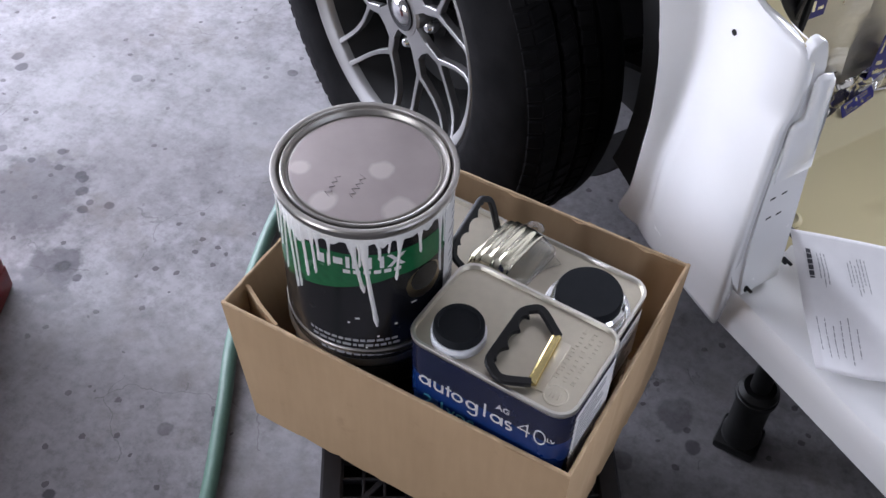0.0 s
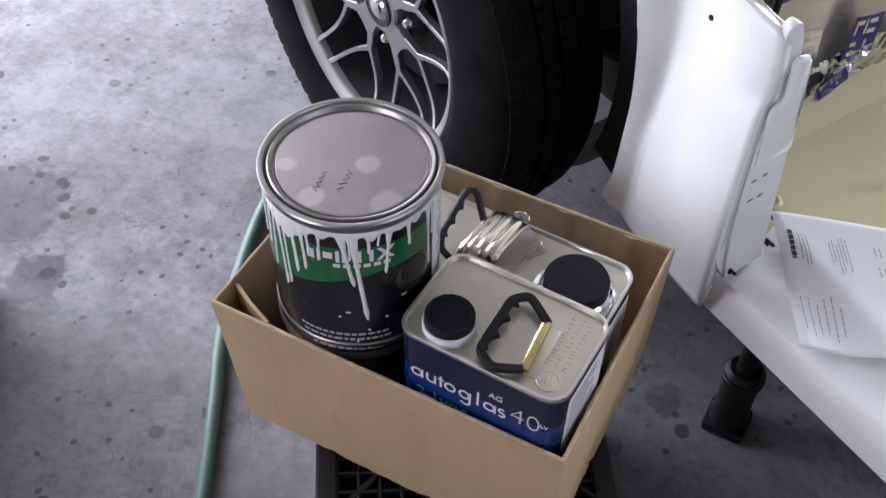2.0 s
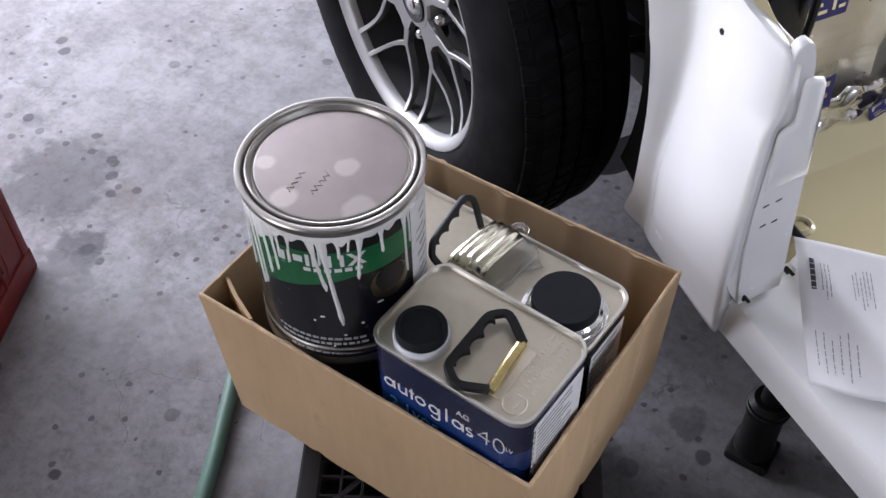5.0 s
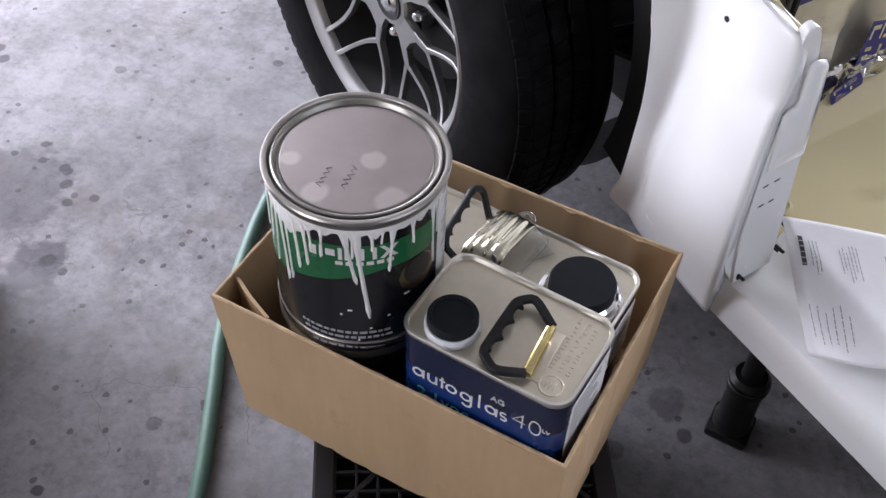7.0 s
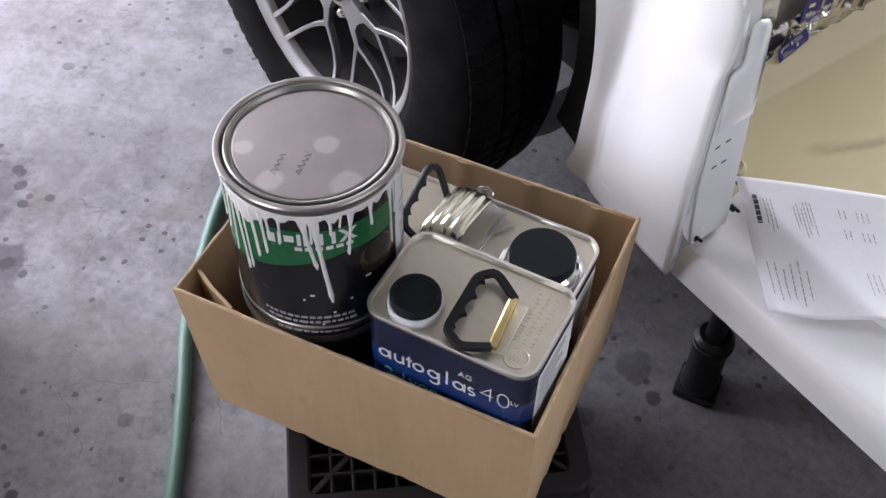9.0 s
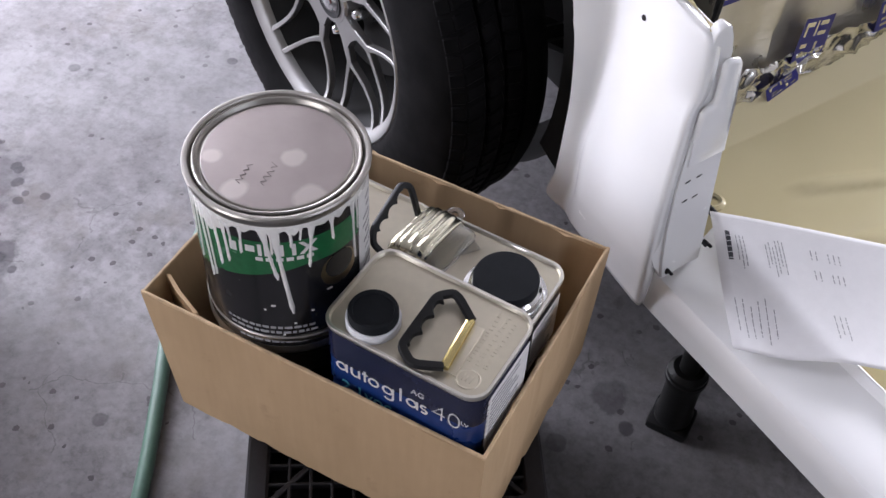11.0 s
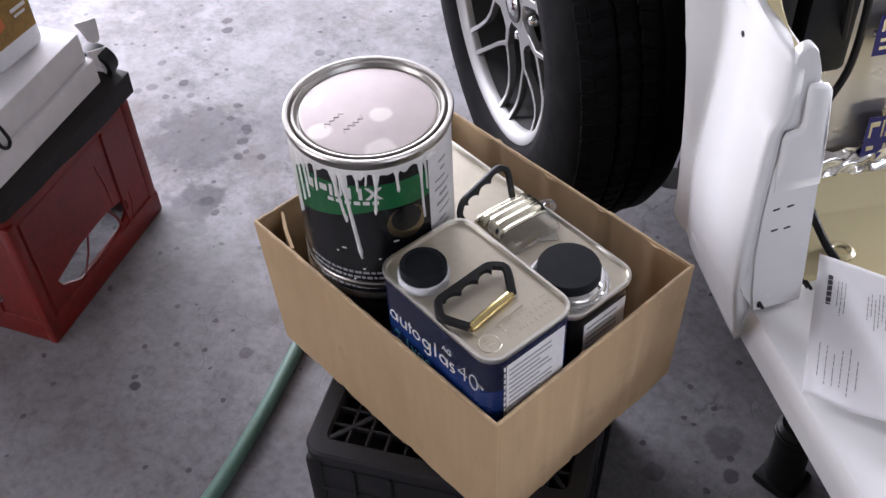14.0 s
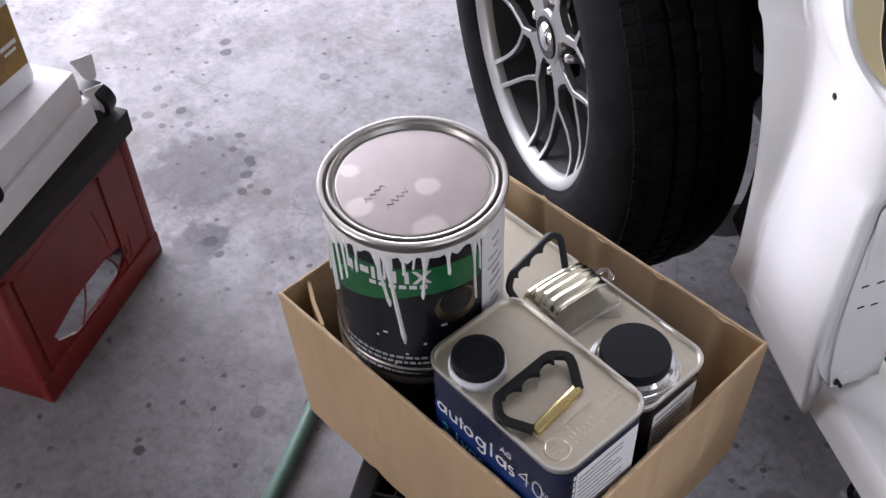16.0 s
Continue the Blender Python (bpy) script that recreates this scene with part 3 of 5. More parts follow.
for y, z, w, h, turn, low in ((0.586, 0.566, 0.060, 0.054, 0, 0.0), (0.594, 0.414, 0.050, 0.078, 0, 0.006), (0.765, 0.428, 0.062, 0.070, -10, 0.006), (0.706, 0.384, 0.062, 0.018, 12, 0.020),
                              (0.72, 0.705, 0.09, 0.08, 12, 0.0), (0.885, 0.55, 0.075, 0.07, 8, 0.0), (0.93, 0.42, 0.07, 0.05, 4, 0.008)):
    m = pose(-0.3285 - 0.025 * (z - 0.362) / 0.3 + low, y, z, 0, -5 if z > 0.4 else -24) @ pose(0, 0, 0, turn)
    sheet_print = plate([(0, -w / 2, -h / 2), (0, w * 0.46, -h * 0.52), (0, w / 2, -h * 0.1), (0, w * 0.47, h / 2), (0, w * 0.1, h * 0.47), (0, -w * 0.47, h * 0.5), (0, -w * 0.5, 0)], 0.0006, (1, 0, 0))
    sheet_print.transform(m)
    panel = part("foil_print", sheet_print, INK_BLUE, car, "blue print on the foil")
    light = bmesh.new()
    for q, low_q, wide, tall in ((-0.40, 0.10, 0.07, 0.30), (-0.33, 0.30, 0.20, 0.10), (-0.06, 0.08, 0.06, 0.33), (0.06, 0.30, 0.26, 0.10), (0.06, 0.08, 0.26, 0.09), (-0.38, -0.36, 0.34, 0.09), (-0.38, -0.16, 0.20, 0.09), (0.08, -0.34, 0.08, 0.28), (0.24, -0.34, 0.16, 0.09)):
        slab(0.0006, 0.0010, q * w, (q + wide) * w, low_q * h, (low_q + tall) * h, 0, light)
    light.transform(m)
    part("print_shape", light, CHROME_FOIL, panel, "bare foil shapes in the blue print")
rows = []
for i in range(9):
    row = []
    for j in range(90):
        y = 0.40 + 0.9 * j / 89
        p = Vector((y * 45, i * 0.9, 7))
        row.append((-0.315 - 0.016 * i / 8 + 0.009 * noise.noise(p), y + 0.004 * noise.noise(p * 1.7), 0.372 + 0.040 * i / 8 + 0.010 * noise.noise(p * 0.8) + 0.012 * noise.noise(Vector((y * 7, 0, 1)))))
    rows.append(row)
part("foil_edge", loft(rows, False), CHROME_FOIL, car, "crumpled bright foil edge", 80)
part("kick_panel", slab(-0.345, -0.235, 0.352, 0.372, 0.36, 0.97, 0.004), UNDERBODY, car)
dark = slab(-0.335, -0.255, 0.40, 0.46, 0.60, 0.72, 0.008)
slab(-0.33, -0.27, 0.42, 0.47, 0.72, 0.95, 0.01, dark)
part("wiring_box", dark, BLACK_PLASTIC, car, "black wiring connector block")
for pts in ([(-0.29, 0.45, 0.95), (-0.27, 0.45, 0.80), (-0.262, 0.468, 0.70), (-0.268, 0.475, 0.60), (-0.285, 0.47, 0.53)],
            [(-0.30, 0.43, 0.95), (-0.26, 0.42, 0.82), (-0.24, 0.43, 0.72), (-0.26, 0.45, 0.64)]):
    part("cable", tube(smooth_line(pts, 6), 0.0045, 8), BLACK_PLASTIC, car)
part("cable", tube(smooth_line([(-0.275, 0.462, 0.41), (-0.245, 0.469, 0.384), (-0.215, 0.470, 0.373), (-0.185, 0.4695, 0.371), (-0.155, 0.468, 0.371), (-0.115, 0.470, 0.371)], 6), 0.0052, 8), BLACK_PLASTIC, car, "black cable beside the hinge post")
part("grommet", lathe([(0.008, 0), (0.016, 0), (0.017, 0.003), (0.012, 0.006), (0.008, 0.004)], 24), BEIGE_PAINT, car).matrix_local = pose(-0.200, 0.484, 0.366)
part("grommet", lathe([(0.0, 0), (0.010, 0), (0.010, 0.004), (0.0, 0.005)], 24), BLACK_PLASTIC, car).matrix_local = pose(0.02, 0.68, 0.368)

# wheel house, underbody and suspension in the dark
HUB = Vector((-0.524 * 0.872 - 0.514 * 0.49, -0.524 * 0.49 + 0.514 * 0.872, 0.447))
well = bmesh.new()
arc = [(HUB.x + 0.345 * math.cos(radians(a)), 0.50 + 0.345 * math.sin(radians(a))) for a in range(-20, 236, 5)]
wide = [(HUB.x + 0.42 * math.cos(radians(a)), 0.50 + 0.42 * math.sin(radians(a))) for a in range(-20, 236, 5)]
# black ring added to block light between arch lip and liner
loft([[(x, 0.348, z) for x, z in arc], [(x, 0.346, z) for x, z in wide]], False, bm=well)
loft([[(x, y, z) for x, z in arc] for y in (0.348, 0.55, 0.80)], False, bm=well)
# black sheet added in the gap past the tyre, standing for shade
shade_skirt = [(HUB.x + 0.345 * math.cos(radians(a)), 0.50 + 0.345 * math.sin(radians(a))) for a in range(-70, -19, 5)]
loft([[(x, y, z) for x, z in shade_skirt] for y in (0.40, 0.60, 0.80)], False, bm=well)
plate([(x, 0.80, z) for x, z in arc], 0.01, (0, 1, 0), well)
part("liner_and_shade", well, UNDERBODY, car)
part("underbody", slab(-0.30, 1.5, 0.44, 1.5, 0.22, 0.296, 0.01), UNDERBODY, car)
part("suspension_arm", tube([(-0.72, 0.46, 0.36), (-0.52, 0.62, 0.30), (-0.36, 0.78, 0.28)], 0.022, 10), DARK_METAL, car)
part("steering_rod", tube([(-0.55, 0.46, 0.40), (-0.50, 0.80, 0.38)], 0.012, 8), DARK_METAL, car)
# unseen black slab added to keep light off the floor past the wheel
part("under_blocker", slab(-1.5, -0.31, 0.62, 1.5, 0.14, 0.26, 0.02), UNDERBODY, car)
# unseen slab added to block window light from the floor by the box
part("far_blocker", slab(-1.6, 1.5, 1.50, 1.56, 0.12, 0.60, 0.01), UNDERBODY, car)
# unseen front mass and bonnet, added to keep light out of the wheel house
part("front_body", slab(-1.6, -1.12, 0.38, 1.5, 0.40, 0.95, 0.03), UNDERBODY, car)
part("bonnet", slab(-1.6, -0.47, 0.34, 1.5, 0.975, 0.99, 0.006), WHITE_PAINT, car)

# wheel: turned about its own x axis, outer face towards +x
wheel = new("wheel")
wheel.parent = car
wheel.matrix_local = Matrix.Translation(HUB) @ pose(0, 0, 0, 0, 0, -115.2 + 29.33)
tagged(wheel, "alloy wheel with split spokes and a black tyre")
R = 0.328
tyre = [(0.200, -0.008), (0.207, 0.001), (0.222, 0.010), (0.250, 0.012), (0.280, 0.009), (0.300, 0.004), (0.314, -0.003), (0.323, -0.011), (R, -0.018)]
x = -0.018
for w in (0.026, 0.024, 0.024, 0.024):
    tyre += [(R, x - 0.001), (R, x - w + 0.001), (R - 0.007, x - w - 0.0005), (R - 0.007, x - w - 0.0045)]
    x -= w + 0.005
tyre = tyre[:-2] + [(0.320, x - 0.010), (0.306, x - 0.018), (0.25, x - 0.022), (0.205, x - 0.012), (0.200, x)]
part("tyre", lathe(tyre, 96, axis="X"), RUBBER, wheel, "black tyre with worn sidewall")
tread = bmesh.new()
for k in range(90):
    t = 2 * math.pi * k / 90
    m = Matrix.Rotation(t, 4, "X")
    slab(-0.043, -0.015, -0.0098, 0.0082, R - 0.010, R + 0.0018, 0.002, tread, m @ pose(0, 0, 0, 0, 0, 6), 1)
    slab(-0.009, 0.009, -0.0098, 0.0082, -0.003, 0.0022, 0.0015, tread, m @ pose(-0.0085, 0, 0.3205, 0, 38), 1)
    slab(-0.071, -0.050, -0.0088, 0.0092, R - 0.004, R + 0.0018, 0.0015, tread, Matrix.Rotation(t + 0.03, 4, "X") @ pose(0, 0, 0, 0, 0, 14), 1)
    slab(-0.100, -0.079, -0.0088, 0.0092, R - 0.004, R + 0.0018, 0.0015, tread, m @ pose(0, 0, 0, 0, 0, -14), 1)
tagged(part("tread", tread, RUBBER, wheel), kind="stuff")
rimp = [(0.206, -0.007), (0.2065, -0.001), (0.2035, 0.0018), (0.1995, 0.0010), (0.1950, -0.0025), (0.1900, -0.0055), (0.1868, -0.0100), (0.1855, -0.018)]
part("rim", lathe(rimp, 96, axis="X"), ALLOY, wheel, "polished alloy rim lip")
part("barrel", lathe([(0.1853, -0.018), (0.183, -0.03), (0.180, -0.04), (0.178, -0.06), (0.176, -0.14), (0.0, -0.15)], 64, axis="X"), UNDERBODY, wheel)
part("brake_disc", lathe([(0.05, -0.085), (0.135, -0.085), (0.135, -0.105), (0.05, -0.105)], 48, True, axis="X"), DARK_METAL, wheel)
part("hub", lathe([(0.0, -0.030), (0.022, -0.030), (0.030, -0.029), (0.037, -0.0294), (0.040, -0.033), (0.040, -0.07), (0.0, -0.07)], 48, axis="X"), ALLOY, wheel)
part("cap_ring", lathe([(0.0215, -0.028), (0.0290, -0.0265), (0.0290, -0.034)], 40, axis="X"), BLACK_PLASTIC, wheel)
part("centre_cap", lathe([(0.0, -0.021), (0.010, -0.022), (0.017, -0.024), (0.0205, -0.028), (0.0205, -0.034)], 32, axis="X"), CHROME, wheel, "chrome centre cap")
for g in (-1, 1):
    part("cap_slot", slab(-0.0235, -0.0222, -0.011, 0.011, 0.0048 * g - 0.0012, 0.0048 * g + 0.0012, 0.0005, m=Matrix.Rotation(radians(12), 4, "X"), segments=1), BLACK_PLASTIC, wheel)


def web(line, bm):
    """A flat-faced bar through (along, across, face, half width) in an arm's own plane."""
    rings = []
    pts = [Vector((f, a, c)) for a, c, f, w in line]
    for k, (a, c, f, w) in enumerate(line):
        ahead = pts[min(k + 1, len(pts) - 1)] - pts[max(k - 1, 0)]
        d = Vector((0, -ahead.z, ahead.y)).normalized()
        o = pts[k]
        rings.append([o + d * w + Vector((-0.0010, 0, 0)), o + d * w * 0.78, o - d * w * 0.78, o - d * w + Vector((-0.0010, 0, 0)), o - d * w * 0.8 + Vector((-0.011, 0, 0)), o + d * w * 0.8 + Vector((-0.011, 0, 0))])
    return loft(rings, True, True, True, bm)


def turned_line(line, turn):
    """The same line seen from an axis turned by some degrees."""
    c, d = math.cos(radians(turn)), math.sin(radians(turn))
    return [(a * c - b * d, a * d + b * c, f, w) for a, b, f, w in line]


# four arms, each forked round a slot, every fork splitting once more before the rim
FORK = [(0.088, 0.0360, -0.0295, 0.0046), (0.105, 0.0305, -0.0295, 0.0036), (0.128, 0.0245, -0.0290, 0.0034), (0.150, 0.0212, -0.0265, 0.0034), (0.166, 0.0196, -0.0215, 0.0034), (0.178, 0.0190, -0.0145, 0.0036), (0.1905, 0.0186, -0.0055, 0.0042)]
for k in range(4):
    half = [(0.020, 0.017), (0.044, 0.020), (0.060, 0.0245), (0.0685, 0.0270), (0.0705, 0.0170), (0.0665, 0.0085)]
    outline = half + [(0.0652, 0.0)] + [(a, -c) for a, c in half[::-1]]
    arm = plate([(-0.0298, a, c) for a, c in outline], -0.012, (1, 0, 0), None, 0.0012)
    for g in (-1, 1):
        web([(0.060, 0.0195 * g, -0.0296, 0.0072), (0.072, 0.0262 * g, -0.0296, 0.0068), (0.090, 0.0366 * g, -0.0296, 0.0054)], arm)
        web([(a, c * g, f, w) for a, c, f, w in FORK], arm)
        web(turned_line([(a, -c * g, f, w) for a, c, f, w in FORK], 45 * g), arm)
    arm.transform(Matrix.Rotation(radians(90 * k + 49.5), 4, "X"))
    part("spoke", arm, ALLOY, wheel, "silver forked spoke", 25)
for k in range(4):
    t = radians(90 * k + 2)
    nut = lathe([(0.0, 0.011), (0.005, 0.0105), (0.0084, 0.006), (0.0095, 0.0), (0.0095, -0.03)], 12, axis="X")
    nut.transform(Matrix.Translation((-0.043, 0.056 * math.cos(t), 0.056 * math.sin(t))))
    part("wheel_nut", nut, CHROME, wheel, "chrome wheel nut")
    seat = lathe([(0.0, 0.0), (0.017, 0.0), (0.017, -0.02)], 24, axis="X")
    seat.transform(Matrix.Translation((-0.053, 0.056 * math.cos(t), 0.056 * math.sin(t))))
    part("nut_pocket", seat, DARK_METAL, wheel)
part("valve", tube([(-0.02, 0.178 * math.cos(2.6), 0.178 * math.sin(2.6)), (0.004, 0.172 * math.cos(2.6), 0.172 * math.sin(2.6))], 0.004, 8), BLACK_PLASTIC, wheel)


# ---- grey milk crate, upside down, under the box ----
HAND_HOLE = [(0.060, 0.098), (0.082, 0.085), (0.080, 0.060), (0.055, 0.046), (0.0, 0.044), (-0.055, 0.048), (-0.070, 0.062), (-0.058, 0.080), (0.0, 0.092), (0.035, 0.098)]


def milk_crate(name, label, material, m, height, prints, ribs=(-0.105, -0.06, 0.06, 0.105), hole=HAND_HOLE, rail=0.034):
    """An upturned square crate: grid deck on top, ribbed walls with hand holes."""
    ob = thing(name, label, "crate", m, "milk crates on the floor")
    h, s = height, 0.165
    rim = bmesh.new()
    edge = lambda i, z: round_rect(2 * s - 2 * i, 2 * s - 2 * i, 0.022 - i * 0.55, z)
    loft([edge(0.006, h - 0.05), edge(0.004, h - 0.016), edge(0.0, h - 0.014), edge(0.0, h - 0.004), edge(0.003, h - 0.0005), edge(0.010, h), edge(0.022, h - 0.0005), edge(0.025, h - 0.004), edge(0.025, h - 0.014), edge(0.012, h - 0.016), edge(0.012, h - 0.05)], True, bm=rim)
    part("deck_rim", rim, material, ob)
    d = s - 0.024
    for k in range(11):
        c = -d + 2 * d * (k + 1) / 12
        for turn in (0, 90):
            part("deck_bar", slab(-d, d, c - 0.0017, c + 0.0017, h - 0.014, h - 0.003, 0.0008, m=pose(0, 0, 0, 0, 0, turn), segments=1), material, ob)
    for turn in (45, 135):
        part("deck_bar", slab(-d * 1.4, d * 1.4, -0.003, 0.003, h - 0.013, h - 0.0025, 0.001, m=pose(0, 0, 0, 0, 0, turn), segments=1), material, ob)
    part("deck_plate", slab(-0.075, 0.075, -0.075, 0.075, h - 0.012, h - 0.0015, 0.003), material, ob)
    # black sheet under the bars stands for the shade in the open cells
    part("deck_shade", slab(-d, d, -d, d, h - 0.045, h - 0.040), BLACK_PLASTIC, ob)
    for k in range(4):
        q = pose(0, 0, 0, 0, 0, 90 * k)
        # a wall with a hand hole, as one bent sheet round the opening
        y0, y1 = -s + 0.004, -s + 0.010
        out = [(s - 0.004, h - 0.03), (s - 0.004, 0.085), (s - 0.004, 0.05), (s - 0.004, 0.03), (0.0, 0.03), (-s + 0.004, 0.03), (-s + 0.004, 0.06), (-s + 0.004, h - 0.03), (-0.02, h - 0.03), (0.07, h - 0.03)]
        close = lambda ring: ring + ring[:1]
        wall = loft([[(x, y0, z) for x, z in close(out)], [(x, y0, z) for x, z in close(hole)], [(x, y1, z) for x, z in close(hole)], [(x, y1, z) for x, z in close(out)]], False)
        bmesh.ops.remove_doubles(wall, verts=wall.verts, dist=1e-5)
        wall.transform(q)
        base_bar = slab(-s, s, -s, -s + 0.016, 0.0, rail, 0.004, m=q @ pose(0, 0.0003 * k, 0.0004 * k))
        part("base_rail", base_bar, material, ob)
        if prints:
            part("band", slab(-s + 0.002, s - 0.002, -s + 0.002, -s + 0.013, h * 0.70, h * 0.73, 0.002, m=q), material, ob)
        part("wall", wall, material, ob)
        post = slab(-s + 0.001, -s + 0.022, -s + 0.001, -s + 0.022, 0.001, h - 0.018, 0.006, m=q)
        part("corner_post", post, material, ob)
        for x in ribs:
            part("rib", slab(x - 0.002, x + 0.002, -s + 0.0005, -s + 0.006, 0.03, h - 0.03, 0.001, m=q, segments=1), material, ob)
    if prints:
        bars([(-0.03 + 0.011 * k, 0, 0.008, 0.012) for k in range(6)] + [(-0.045, -0.016, 0.09, 0.006)], prints, pose(0.0, -s - 0.0006 + 0.0045, h * 0.55, 90), ob)
    return ob


milk_crate("milk_crate", "dark grey plastic milk crate standing upside down on the floor", CRATE_GREY, pose(-0.1735, 0.134, 0, 0, 0, 31.6), 0.272, LABEL_WHITE)

# ---- cardboard box ----
Z0, Z1 = 0.2735, 0.457
box = thing("cardboard_box", "open brown cardboard box standing on an upturned crate", "box", pose(0, 0, Z0))
H = Z1 - Z0
top = {"N": (0.0, 0.0), "L": (-0.397, 0.0), "B": (-0.400, 0.300), "R": (0.0, 0.301)}
low = {"N": (0.0, -0.001), "L": (-0.374, -0.001), "B": (-0.378, 0.292), "R": (-0.004, 0.294)}


def wall_bm(a, b, inward, seed, creases=()):
    """One upright side with the slight waves and creases of used board."""
    rows_out, rows_in = [], []
    n = 40
    for j in range(9):
        v = j / 8
        out, ins = [], []
        for k in range(n + 1):
            u = k / n
            p = Vector((*top[a], H)).lerp(Vector((*top[b], H)), u) * v + Vector((*low[a], 0)).lerp(Vector((*low[b], 0)), u) * (1 - v)
            w = (0.0024 * noise.noise(Vector((u * 5, v * 2, seed))) + 0.0009 * noise.noise(Vector((u * 17, v * 7, seed)))) * min(1, u * 12, (1 - u) * 12)
            for c, deep in creases:
                w += deep * math.exp(-(((u - c) * (Vector(top[b]) - Vector(top[a])).length / 0.0035) ** 2))
            if j == 8:
                p.z += 0.0012 * noise.noise(Vector((u * 14, 3.3, seed)))
            i = Vector((*inward, 0))
            out.append(p + i * w)
            ins.append(p + i * (w + 0.0042))
        rows_out.append(out)
        rows_in.append(ins)
    return loft(rows_out + rows_in[::-1], False)


for a, b, inw, seed, cr in (("L", "N", (0, 1), 1.1, ((0.17, 0.0012), (0.30, 0.0016), (0.45, -0.0010), (0.62, 0.0020), (0.81, 0.0014))), ("N", "R", (-1, 0), 2.2, ((0.22, 0.0012), (0.42, 0.0022), (0.70, -0.0014))), ("R", "B", (0, -1), 3.3, ((0.13, 0.0045), (0.29, -0.004), (0.33, 0.0045), (0.53, 0.0045), (0.75, -0.004), (0.79, 0.0045))),
                            ("B", "L", (1, 0), 4.4, ((0.5, 0.002),))):
    wall = part("side_panel", wall_bm(a, b, inw, seed, cr), CARD, box, angle=60)
    rail = [Vector((*top[a], H)).lerp(Vector((*top[b], H)), k / 24) + Vector((*inw, 0)) * 0.0021 + Vector((0, 0, 0.0004 + 0.0009 * noise.noise(Vector((k, 1, seed))))) for k in range(25)]
    part("raw_edge", tube(rail, 0.0021, 6), CARD_EDGE, box, "pale torn cardboard edge")
part("base_panel", slab(-0.3695, -0.0045, 0.0035, 0.2875, 0.0, 0.004), CARD, box)
flap = loft([[(-0.392, 0.034, H - 0.002), (-0.385, 0.028, H - 0.09), (-0.381, 0.030, H - 0.09), (-0.388, 0.036, H - 0.002)],
             [(-0.366, 0.019, H - 0.001), (-0.360, 0.018, H - 0.09), (-0.357, 0.020, H - 0.09), (-0.363, 0.022, H - 0.001)],
             [(-0.334, 0.0055, H - 0.001), (-0.332, 0.008, H - 0.09), (-0.329, 0.010, H - 0.09), (-0.331, 0.008, H - 0.001)]], True, True, True)
part("inner_flap", flap, CARD, box, "cardboard flap folded in at a corner")


